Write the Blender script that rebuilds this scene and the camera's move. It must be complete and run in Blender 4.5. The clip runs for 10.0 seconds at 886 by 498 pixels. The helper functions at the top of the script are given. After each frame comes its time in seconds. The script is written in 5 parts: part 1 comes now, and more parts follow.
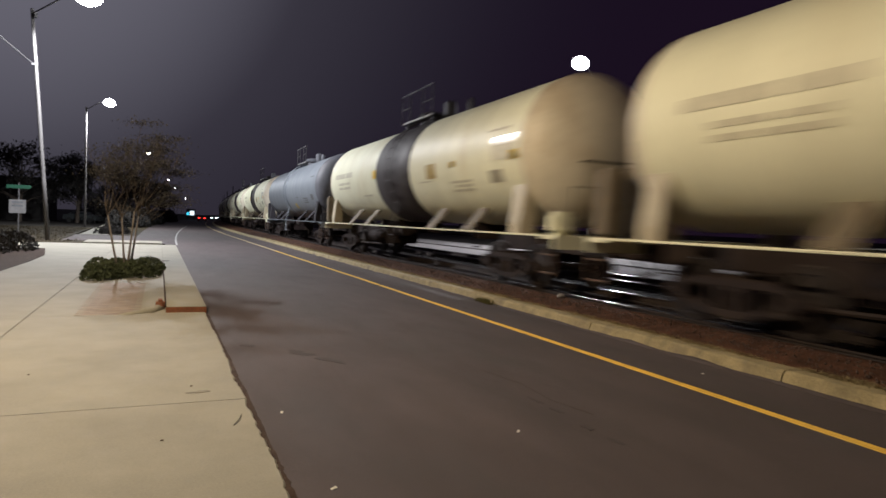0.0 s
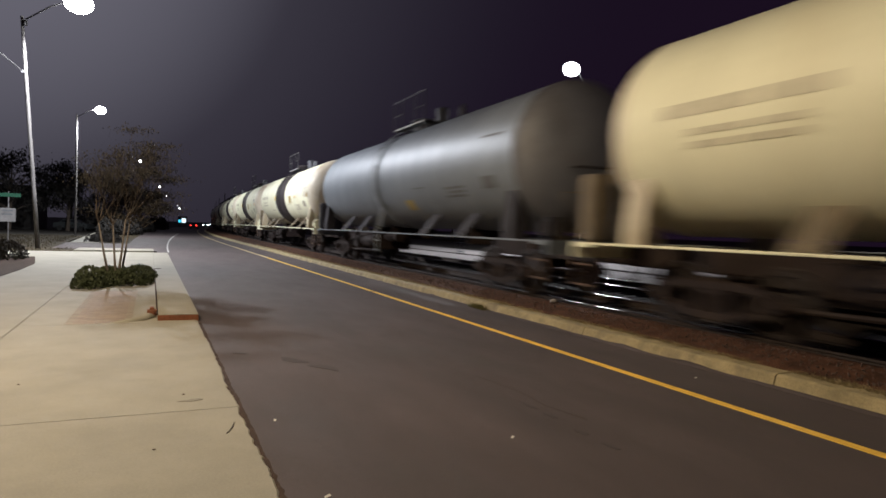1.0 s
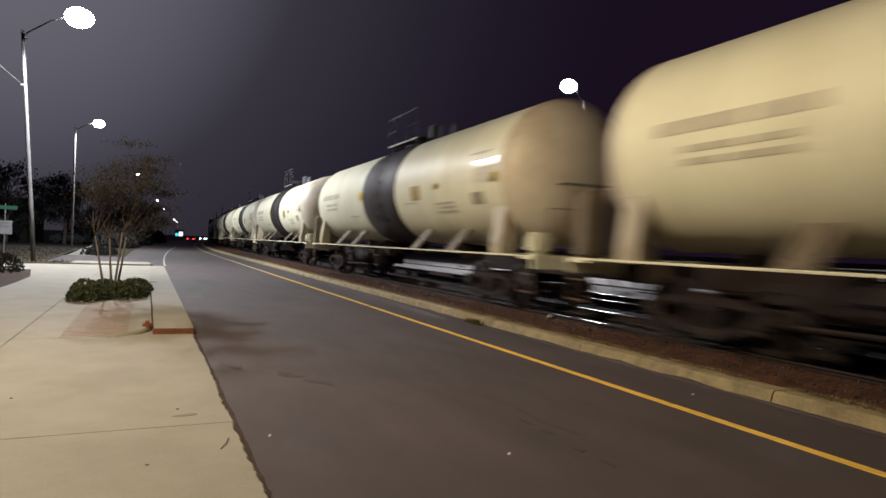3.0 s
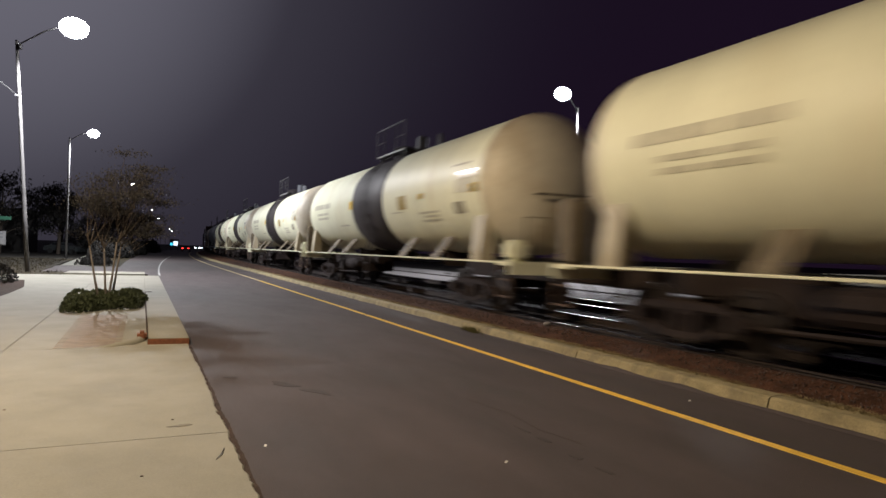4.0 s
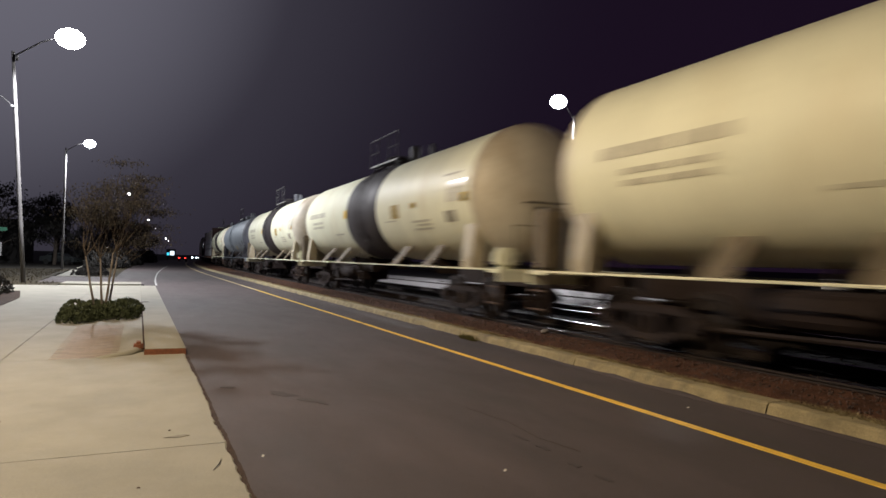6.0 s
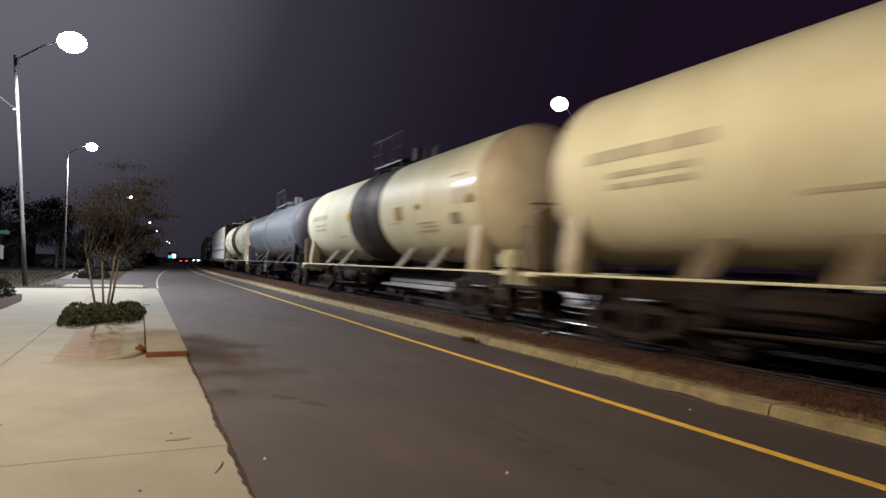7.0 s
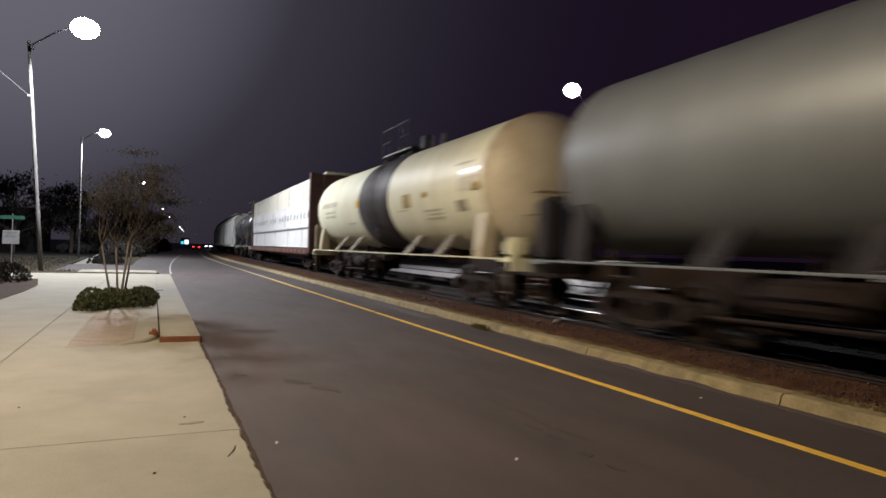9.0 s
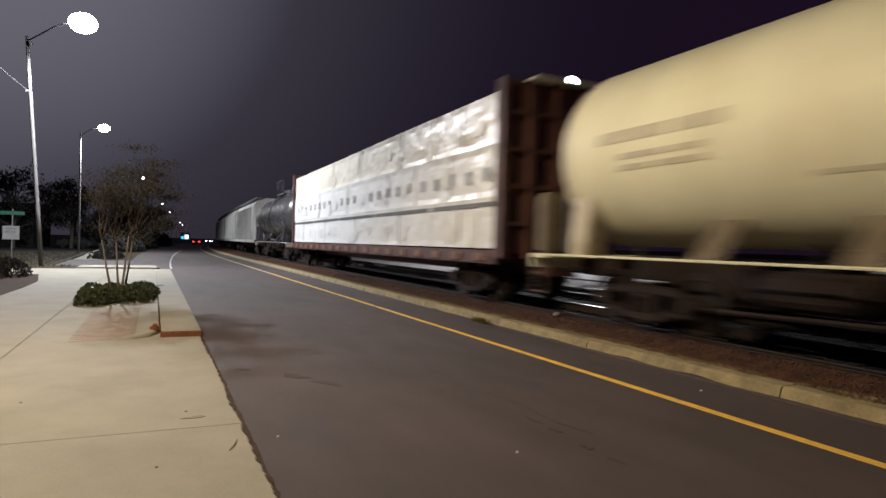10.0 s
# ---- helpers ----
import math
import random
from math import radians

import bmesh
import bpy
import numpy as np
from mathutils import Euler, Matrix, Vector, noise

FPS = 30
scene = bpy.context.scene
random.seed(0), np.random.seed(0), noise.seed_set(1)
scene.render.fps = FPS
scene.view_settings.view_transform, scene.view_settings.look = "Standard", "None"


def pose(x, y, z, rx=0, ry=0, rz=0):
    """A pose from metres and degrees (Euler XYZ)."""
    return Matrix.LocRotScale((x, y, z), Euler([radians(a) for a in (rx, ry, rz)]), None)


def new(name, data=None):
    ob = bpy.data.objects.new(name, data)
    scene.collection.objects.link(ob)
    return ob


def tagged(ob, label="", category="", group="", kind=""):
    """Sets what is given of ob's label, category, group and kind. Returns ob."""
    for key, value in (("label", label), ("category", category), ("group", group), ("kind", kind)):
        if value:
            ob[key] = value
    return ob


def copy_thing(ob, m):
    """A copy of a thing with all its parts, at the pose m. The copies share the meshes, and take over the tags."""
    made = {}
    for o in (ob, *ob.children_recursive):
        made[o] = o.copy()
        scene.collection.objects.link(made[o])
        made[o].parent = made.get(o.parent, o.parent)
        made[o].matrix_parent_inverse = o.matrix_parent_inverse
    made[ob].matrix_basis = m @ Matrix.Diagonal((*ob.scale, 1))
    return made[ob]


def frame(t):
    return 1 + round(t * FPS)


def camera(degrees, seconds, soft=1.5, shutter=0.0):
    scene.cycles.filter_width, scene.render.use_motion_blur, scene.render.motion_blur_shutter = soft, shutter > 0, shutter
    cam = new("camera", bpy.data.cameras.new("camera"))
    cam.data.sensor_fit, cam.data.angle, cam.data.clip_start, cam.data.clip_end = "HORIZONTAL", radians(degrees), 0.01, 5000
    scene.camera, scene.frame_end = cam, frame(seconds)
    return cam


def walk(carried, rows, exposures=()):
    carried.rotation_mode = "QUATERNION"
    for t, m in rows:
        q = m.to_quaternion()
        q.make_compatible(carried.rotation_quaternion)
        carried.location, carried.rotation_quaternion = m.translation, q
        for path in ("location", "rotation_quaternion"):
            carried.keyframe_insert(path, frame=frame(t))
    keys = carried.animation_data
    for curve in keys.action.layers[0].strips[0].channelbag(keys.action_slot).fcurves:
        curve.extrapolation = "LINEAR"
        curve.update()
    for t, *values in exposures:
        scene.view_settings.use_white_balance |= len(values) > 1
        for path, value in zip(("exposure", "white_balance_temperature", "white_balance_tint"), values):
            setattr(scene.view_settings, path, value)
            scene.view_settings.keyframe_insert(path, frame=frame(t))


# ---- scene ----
cam = camera(70.0, 10.0, soft=1.5, shutter=0.78)
PATH = [
    (0.0, pose(0, 0, 1.6, 87.78, -2.38, -24.11)),
    (0.5, pose(0, 0, 1.6, 87.54, -1.89, -25.04)),
    (1.0, pose(0, 0, 1.6, 88.34, -2.04, -24.76)),
    (1.5, pose(0, 0, 1.6, 89.14, -2.33, -24.02)),
    (2.0, pose(0, 0, 1.6, 89.33, -2.20, -23.70)),
    (2.5, pose(0, 0, 1.6, 89.51, -2.73, -24.11)),
    (2.7, pose(0, 0, 1.6, 89.55, -2.60, -24.55)),
    (4.0, pose(0, 0, 1.6, 90.43, -2.01, -25.41)),
    (4.5, pose(0, 0, 1.6, 90.61, -2.27, -24.91)),
    (5.0, pose(0, 0, 1.6, 90.74, -1.79, -25.23)),
    (5.5, pose(0, 0, 1.6, 90.91, -1.70, -25.65)),
    (5.7, pose(0, 0, 1.6, 91.02, -1.68, -25.68)),
    (7.0, pose(0, 0, 1.6, 91.37, -1.52, -25.54)),
    (7.2, pose(0, 0, 1.6, 91.28, -1.42, -25.80)),
    (7.5, pose(0, 0, 1.6, 90.85, -1.19, -25.68)),
    (8.0, pose(0, 0, 1.6, 91.22, -1.43, -25.20)),
    (8.5, pose(0, 0, 1.6, 91.21, -1.52, -24.64)),
    (9.0, pose(0, 0, 1.6, 90.17, -1.78, -24.56)),
    (9.5, pose(0, 0, 1.6, 89.67, -1.46, -24.34)),
    (10.0, pose(0, 0, 1.6, 89.62, -1.56, -24.55)),
]
walk(cam, PATH)

# ---- sky and lamps ----
world = bpy.data.worlds.new("night_sky")
scene.world = world
world.use_nodes = True
wn, wl = world.node_tree.nodes, world.node_tree.links
wn.clear()
w_out, w_bg = wn.new("ShaderNodeOutputWorld"), wn.new("ShaderNodeBackground")
w_tc, w_dot, w_ramp = wn.new("ShaderNodeTexCoord"), wn.new("ShaderNodeVectorMath"), wn.new("ShaderNodeValToRGB")
w_dot.operation = "DOT_PRODUCT"
# sky brightens on the near lamp's side, standing in for its glare
w_dot.inputs[1].default_value = (-0.21, 0.89, 0.40)
w_ramp.color_ramp.interpolation = "B_SPLINE"
w_mid = w_ramp.color_ramp.elements.new(0.86)
for element, place, colour in zip(w_ramp.color_ramp.elements, (0.62, 0.92, 1.0), ((0.0092, 0.0042, 0.0120, 1), (0.0116, 0.0090, 0.0174, 1), (0.1700, 0.1650, 0.2050, 1))):
    element.position, element.color = place, colour
w_bg.inputs["Strength"].default_value = 1.0
wl.new(w_tc.outputs["Generated"], w_dot.inputs[0])
wl.new(w_dot.outputs["Value"], w_ramp.inputs["Fac"])
wl.new(w_ramp.outputs["Color"], w_bg.inputs["Color"])
wl.new(w_bg.outputs["Background"], w_out.inputs["Surface"])

LAMPS = [
    # lamp head place, watts, colour, pole base
    ((-4.0, 7.5, 9.0), 5200, (1.0, 0.78, 0.52), (-6.2, 7.5)),
    ((-3.22, 33.9, 11.5), 15000, (0.95, 0.95, 1.0), (-4.98, 36.2)),
    ((-4.4, 66.0, 11.5), 12000, (0.93, 0.96, 1.0), (-6.2, 66.0)),
    ((26.25, 36.6, 13.15), 15000, (0.95, 0.96, 1.0), (28.05, 37.2)),
]


def lamp_light(place, watts, colour):
    data = bpy.data.lights.new("street_light", "SPOT")
    data.energy, data.color, data.shadow_soft_size = watts, colour, 0.13
    data.spot_size, data.spot_blend = radians(165), 0.35
    ob = new("street_light", data)
    ob.location = (place[0], place[1], place[2] - 0.80)
    return ob


for place, watts, colour, base in LAMPS:
    lamp_light(place, watts, colour)
scene.view_settings.exposure = 0.0


# ---- materials ----
def material(name, colour, rough=0.6, metal=0.0, tone=0.25, scale=3.0, fine=40.0, bump=0.15, bump_scale=60.0, stain=None,
             stain_scale=0.8, stain_at=(0.5, 0.7), stretch=(1, 1, 1), spread=0.0, specular=0.5):
    m = bpy.data.materials.new(name)
    m.use_nodes = True
    n, l = m.node_tree.nodes, m.node_tree.links
    b = n["Principled BSDF"]
    tc = n.new("ShaderNodeTexCoord")
    mp = n.new("ShaderNodeMapping")
    mp.inputs["Scale"].default_value = stretch
    l.new(tc.outputs["Object"], mp.inputs["Vector"])

    def noise_node(s, detail=6.0):
        t = n.new("ShaderNodeTexNoise")
        t.inputs["Scale"].default_value, t.inputs["Detail"].default_value, t.inputs["Roughness"].default_value = s, detail, 0.6
        l.new(mp.outputs["Vector"], t.inputs["Vector"])
        return t.outputs["Fac"]

    def mix(kind, fac, a, c):
        x = n.new("ShaderNodeMix")
        x.data_type, x.blend_type = "RGBA", kind
        for sock, value in ((x.inputs[0], fac), (x.inputs[6], a), (x.inputs[7], c)):
            if hasattr(value, "is_output"):
                l.new(value, sock)
            else:
                sock.default_value = value
        return x.outputs[2]

    def ramp(sock, lo, hi, a, c):
        r = n.new("ShaderNodeValToRGB")
        r.color_ramp.elements[0].position, r.color_ramp.elements[1].position = lo, hi
        r.color_ramp.elements[0].color, r.color_ramp.elements[1].color = a, c
        l.new(sock, r.inputs["Fac"])
        return r.outputs["Color"]

    low, high = 1 - tone, 1 + tone * 0.6
    big = ramp(noise_node(scale), 0.3, 0.7, (low, low, low, 1), (high, high, high, 1))
    small = ramp(noise_node(fine), 0.3, 0.7, (1 - tone * 0.7,) * 3 + (1,), (1 + tone * 0.4,) * 3 + (1,))
    col = mix("MULTIPLY", 1.0, (*colour, 1), big)
    col = mix("MULTIPLY", 1.0, col, small)
    if stain:
        mask = ramp(noise_node(stain_scale, 9.0), stain_at[0], stain_at[1], (0, 0, 0, 1), (1, 1, 1, 1))
        col = mix("MIX", mask, col, (*stain, 1))
    if spread:
        info = n.new("ShaderNodeObjectInfo")
        grey = ramp(info.outputs["Random"], 0.0, 1.0, (1 - spread,) * 3 + (1,), (1 + spread,) * 3 + (1,))
        col = mix("MULTIPLY", 1.0, col, grey)
    l.new(col, b.inputs["Base Color"])
    rr = n.new("ShaderNodeMapRange")
    rr.inputs["To Min"].default_value, rr.inputs["To Max"].default_value = max(0.03, rough - 0.12), min(1.0, rough + 0.12)
    l.new(noise_node(scale * 2.3), rr.inputs["Value"])
    l.new(rr.outputs["Result"], b.inputs["Roughness"])
    b.inputs["Metallic"].default_value = metal
    b.inputs["Specular IOR Level"].default_value = specular
    if bump:
        bp = n.new("ShaderNodeBump")
        bp.inputs["Strength"].default_value, bp.inputs["Distance"].default_value = bump, 0.02
        l.new(noise_node(bump_scale), bp.inputs["Height"])
        l.new(bp.outputs["Normal"], b.inputs["Normal"])
    return m


def glow(name, colour, strength):
    m = bpy.data.materials.new(name)
    m.use_nodes = True
    b = m.node_tree.nodes["Principled BSDF"]
    b.inputs["Base Color"].default_value = (*colour, 1)
    b.inputs["Emission Color"].default_value = (*colour, 1)
    b.inputs["Emission Strength"].default_value = strength
    return m


ASPHALT = material("asphalt", (0.0556, 0.0408, 0.0415), 0.82, tone=0.30, scale=0.9, fine=90, bump=0.5, bump_scale=220,
                   stain=(0.034, 0.028, 0.027), stain_scale=0.6, stain_at=(0.52, 0.78), stretch=(1, 0.35, 1))
DARK_ASPHALT = material("darker_asphalt", (0.041, 0.0305, 0.031), 0.82, tone=0.35, scale=3, fine=90, bump=0.5, bump_scale=220)
PAVE_STAIN = material("scuffed_concrete", (0.175, 0.163, 0.128), 0.85, tone=0.3, scale=6, fine=60, bump=0.25, bump_scale=150)
CONCRETE = material("concrete", (0.228, 0.217, 0.175), 0.85, tone=0.14, scale=1.1, fine=60, bump=0.25, bump_scale=150,
                    stain=(0.175, 0.165, 0.13), stain_scale=0.9, stain_at=(0.55, 0.85))
KERB = material("kerb_concrete", (0.27, 0.22, 0.115), 0.88, tone=0.3, scale=4, fine=50, bump=0.5, bump_scale=90,
                stain=(0.11, 0.085, 0.055), stain_scale=2.6, stain_at=(0.50, 0.78))
KERB_RED = material("kerb_red_paint", (0.20, 0.070, 0.030), 0.8, tone=0.3, scale=9, stain=(0.30, 0.24, 0.18), stain_scale=5, stain_at=(0.6, 0.75))
BRICK = material("paver_brick", (0.238, 0.192, 0.156), 0.9, tone=0.2, scale=7, bump=0.3, spread=0.12)
YELLOW = material("yellow_line_paint", (0.72, 0.45, 0.06), 0.75, tone=0.18, scale=5, fine=70, bump=0.2,
                  stain=(0.30, 0.17, 0.04), stain_scale=3.0, stain_at=(0.62, 0.8))
YELLOW_FADED = material("faded_yellow_line_paint", (0.52, 0.41, 0.20), 0.7, tone=0.18, scale=5, fine=70, bump=0.2)
WHITE_LINE = material("white_line_paint", (0.34, 0.34, 0.33), 0.75, tone=0.2, scale=5)
SOIL = material("red_soil", (0.072, 0.034, 0.020), 0.95, tone=0.55, scale=4, fine=45, bump=1.0, bump_scale=35, specular=0.12)
MULCH = material("bark_mulch", (0.05, 0.033, 0.024), 0.95, tone=0.4, scale=6, bump=1.0, bump_scale=30, specular=0.12)
BALLAST = material("ballast", (0.022, 0.016, 0.016), 0.95, tone=0.5, scale=7, fine=30, bump=1.0, bump_scale=26, specular=0.1)
STONE = material("stone_chips", (0.075, 0.045, 0.034), 0.9, tone=0.4, scale=12, bump=0.4, spread=0.2)
GRAVEL = material("pale_gravel", (0.23, 0.215, 0.215), 0.9, tone=0.3, scale=0.8, fine=30, bump=0.6, bump_scale=30,
                  stain=(0.16, 0.14, 0.13), stain_scale=0.25, stain_at=(0.55, 0.7))
SLEEPER = material("creosoted_timber", (0.016, 0.012, 0.012), 0.9, tone=0.4, scale=6, stretch=(0.3, 4, 4), spread=0.3, specular=0.1)
RAIL = material("rail_steel", (0.55, 0.53, 0.52), 0.12, metal=1.0, tone=0.1, scale=6, bump=0)
RAIL_RUST = material("rail_rust", (0.024, 0.015, 0.012), 0.85, tone=0.4, scale=12)
GRASS = material("lawn", (0.042, 0.034, 0.020), 0.95, tone=0.45, scale=1.4, fine=25, bump=1.0, bump_scale=20, stain=(0.060, 0.047, 0.028),
                 stain_scale=0.5, stain_at=(0.5, 0.75), specular=0.12)
DRY_GRASS = material("dry_grass", (0.30, 0.25, 0.14), 0.9, tone=0.4, scale=9, bump=0, specular=0.12)
EARTH = material("dark_earth", (0.035, 0.032, 0.028), 0.95, tone=0.4, scale=0.3, fine=6, bump=0.6, bump_scale=8, specular=0.12)
BARK = material("bark", (0.17, 0.145, 0.125), 0.85, tone=0.35, scale=14, bump=0.5, stretch=(1, 1, 0.3))
TWIG = material("twig", (0.075, 0.058, 0.045), 0.9, tone=0.3, scale=20)
LEAF = material("autumn_leaf", (0.056, 0.053, 0.050), 0.75, tone=0.4, scale=9, bump=0, specular=0.12)
SHRUB_LEAF = material("shrub_leaf", (0.064, 0.078, 0.042), 0.6, tone=0.5, scale=11, bump=0, specular=0.12)
WEED_LEAF = material("weed_leaf", (0.13, 0.125, 0.055), 0.8, tone=0.4, scale=11, bump=0, specular=0.12)
DARK_LEAF = material("dark_leaf", (0.036, 0.034, 0.032), 0.8, tone=0.5, scale=3, bump=0, specular=0.12)
POLE = material("weathered_pole", (0.12, 0.115, 0.115), 0.8, tone=0.25, scale=3, stretch=(6, 6, 0.4), bump=0.3)
GALV = material("galvanised_steel", (0.22, 0.22, 0.23), 0.45, metal=0.7, tone=0.15, scale=6)
RAILING = material("dull_railing_steel", (0.022, 0.021, 0.023), 0.6, tone=0.2, scale=6)
LENS_WARM = glow("lamp_lens_warm", (1.0, 0.86, 0.62), 40)
LENS_WHITE = glow("lamp_lens_white", (0.98, 0.98, 1.0), 60)
CREAM = material("cream_tank_paint", (0.69, 0.69, 0.525), 0.50, tone=0.10, scale=0.7, fine=9, bump=0.04, bump_scale=3,
                 stain=(0.54, 0.48, 0.32), stain_scale=0.5, stain_at=(0.54, 0.88), stretch=(1, 1.6, 0.5), spread=0.06, specular=0.25)
BRACE_PAINT = material("grimy_brace_paint", (0.14, 0.11, 0.068), 0.7, tone=0.3, scale=3)
CREAM_DIRTY = material("dirty_cream_paint", (0.43, 0.38, 0.27), 0.5, tone=0.10, scale=1.0, fine=5, bump=0.06, bump_scale=5,
                       stain=(0.27, 0.19, 0.10), stain_scale=0.9, stain_at=(0.5, 0.8), spread=0.1)
# heads get a darker base colour than the shell's cream
HEAD_CREAM = material("darker_cream_head_paint", (0.53, 0.485, 0.39), 0.5, tone=0.10, scale=1.0, fine=5, bump=0.05, bump_scale=5,
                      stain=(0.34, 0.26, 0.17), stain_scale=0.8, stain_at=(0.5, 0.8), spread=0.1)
BLACK_BAND = material("black_band_paint", (0.034, 0.028, 0.030), 0.6, tone=0.3, scale=1.2, fine=10, bump=0.05,
                      stain=(0.044, 0.037, 0.034), stain_scale=0.9, stain_at=(0.5, 0.8), stretch=(1, 2, 0.4), specular=0.2)
GREY_PAINT = material("grey_tank_paint", (0.190, 0.215, 0.243), 0.50, metal=0.35, tone=0.14, scale=0.8, fine=9, bump=0.05, bump_scale=4,
                      stain=(0.15, 0.165, 0.18), stain_scale=0.6, stain_at=(0.52, 0.85), stretch=(1, 1.6, 0.5))
# grey darkened for the heads' shade; top fittings use it too
GREY_HEAD = material("shaded_grey_head_paint", (0.105, 0.11, 0.13), 0.6, tone=0.2, scale=1.5, stain=(0.06, 0.055, 0.058), stain_scale=0.8, stain_at=(0.5, 0.8))
GREY_DARK = material("dark_grey_paint", (0.034, 0.032, 0.038), 0.8, tone=0.3, scale=1.5, specular=0.2)
SLATE_PAINT = material("slate_tank_paint", (0.055, 0.055, 0.056), 0.25, tone=0.25, scale=1.0, stain=(0.085, 0.08, 0.075), stain_scale=0.4, stain_at=(0.5, 0.8))
HOPPER_PAINT = material("hopper_grey_paint", (0.40, 0.40, 0.39), 0.6, tone=0.2, scale=0.9, stain=(0.2, 0.17, 0.14), stain_scale=0.8, stain_at=(0.5, 0.8))
UNDER = material("underframe_grime", (0.023, 0.016, 0.015), 0.8, tone=0.4, scale=5, stain=(0.052, 0.038, 0.027), stain_scale=3, stain_at=(0.55, 0.75), specular=0.15)
RUST_PLATE = material("rusty_plate", (0.085, 0.052, 0.035), 0.8, tone=0.35, scale=4)
WHEEL = material("wheel_steel", (0.030, 0.023, 0.021), 0.6, metal=0.6, tone=0.3, scale=8)
PLACARD = material("amber_reflective_tape", (0.82, 0.52, 0.015), 0.36, metal=0.25, tone=0.12, scale=9, bump=0)
AMBER_FOIL = material("worn_amber_foil", (0.80, 0.50, 0.03), 0.32, metal=1.0, tone=0.12, scale=9, bump=0)
PLACARD_OLD = material("faded_amber_placard", (0.36, 0.265, 0.07), 0.6, tone=0.3, scale=7, stain=(0.2, 0.13, 0.05), stain_scale=6, stain_at=(0.55, 0.65))
GREY_MARK = material("dull_grey_stencil", (0.090, 0.094, 0.10), 0.6, tone=0.2, scale=9)
DARK_MARK = material("dark_stencil", (0.28, 0.26, 0.19), 0.6, tone=0.3, scale=6)
MARK = material("black_stencil", (0.47, 0.45, 0.34), 0.6, tone=0.2, scale=9)
# gloss panel is paler than the cream, so its colour holds a lamp highlight
GLOSS_PANEL = material("highlight_gloss_panel", (0.78, 0.76, 0.66), 0.22, tone=0.05, scale=9, bump=0, specular=0.9)
DULL_PANEL = material("dull_lettering_panel", (0.55, 0.53, 0.42), 0.6, tone=0.15, scale=5)
WRAP = material("white_plastic_wrap", (0.77, 0.79, 0.79), 0.34, tone=0.06, scale=1.3, fine=7, bump=0.7, bump_scale=3.0, stretch=(1, 1, 0.5), specular=0.9)
WRAP_TAN = material("tan_plastic_wrap", (0.72, 0.70, 0.61), 0.32, tone=0.06, scale=1.3, fine=7, bump=0.6, bump_scale=2.6, stretch=(1, 1, 0.5), specular=0.9)
WRAP_MARK = material("grey_print", (0.13, 0.14, 0.15), 0.4, tone=0.3, scale=4)
STRAP = material("strap", (0.08, 0.08, 0.08), 0.5, tone=0.2)
BULKHEAD = material("oxide_red_paint", (0.078, 0.030, 0.023), 0.65, tone=0.3, scale=2, stain=(0.06, 0.035, 0.03), stain_scale=1.5)
SILL_AMBER = material("amber_sill_paint", (0.20, 0.10, 0.055), 0.6, tone=0.3, scale=4)
CAR_PAINT = material("silver_car_paint", (0.06, 0.068, 0.07), 0.3, metal=0.2, tone=0.08)
CAR_DARK = material("dark_car_paint", (0.06, 0.06, 0.065), 0.3, tone=0.1)
GLASS = material("dark_glass", (0.02, 0.022, 0.025), 0.08, tone=0.05, bump=0)
RUBBER = material("tyre_rubber", (0.025, 0.025, 0.025), 0.9, tone=0.2)
SIGN_GREEN = material("green_sign_sheeting", (0.01, 0.07, 0.04), 0.4, tone=0.05)
SIGN_WHITE = material("white_sign_sheeting", (0.19, 0.19, 0.19), 0.5, tone=0.25)
WALL_PALE = material("pale_render", (0.45, 0.40, 0.33), 0.85, tone=0.2, scale=1.5)
WALL_DARK = material("dark_wall", (0.022, 0.02, 0.019), 0.9, tone=0.25, scale=0.7)
TAIL_RED = glow("tail_light_red", (1.0, 0.05, 0.04), 4)
HEAD_WHITE = glow("head_light_white", (0.85, 0.92, 1.0), 14)
LED_BLUE = glow("sign_turquoise", (0.05, 0.55, 0.8), 1.6)
LED_WHITE = glow("sign_white", (0.75, 0.9, 1.0), 1.6)
PAPER = material("paper_scrap", (0.75, 0.74, 0.70), 0.8, tone=0.05)
CABLE = material("black_cable", (0.02, 0.02, 0.02), 0.7, tone=0.1)


# ---- mesh helpers ----
def data_of(bm, name, mat, smooth=False):
    me = bpy.data.meshes.new(name)
    bmesh.ops.recalc_face_normals(bm, faces=bm.faces)
    bm.to_mesh(me)
    bm.free()
    me.materials.append(mat)
    if smooth:
        for p in me.polygons:
            p.use_smooth = True
    return me


def part(name, bm, mat, parent=None, label="", smooth=False):
    ob = new(name, data_of(bm, name, mat, smooth))
    if parent:
        ob.parent = parent
    return tagged(ob, label)


def thing(name, label, category, group="", m=None):
    ob = new(name)
    ob.empty_display_size = 0.3
    if m:
        ob.matrix_basis = m
    return tagged(ob, label, category, group)


def box(bm, x0, x1, y0, y1, z0, z1, bevel=0.0):
    vs = [bm.verts.new((x, y, z)) for z in (z0, z1) for x, y in ((x0, y0), (x1, y0), (x1, y1), (x0, y1))]
    fs = [bm.faces.new([vs[i] for i in q]) for q in ((0, 3, 2, 1), (4, 5, 6, 7), (0, 1, 5, 4), (1, 2, 6, 5), (2, 3, 7, 6), (3, 0, 4, 7))]
    if bevel:
        edges = {e for f in fs for e in f.edges}
        bmesh.ops.bevel(bm, geom=list(edges), offset=bevel, segments=2, affect="EDGES")
    return bm


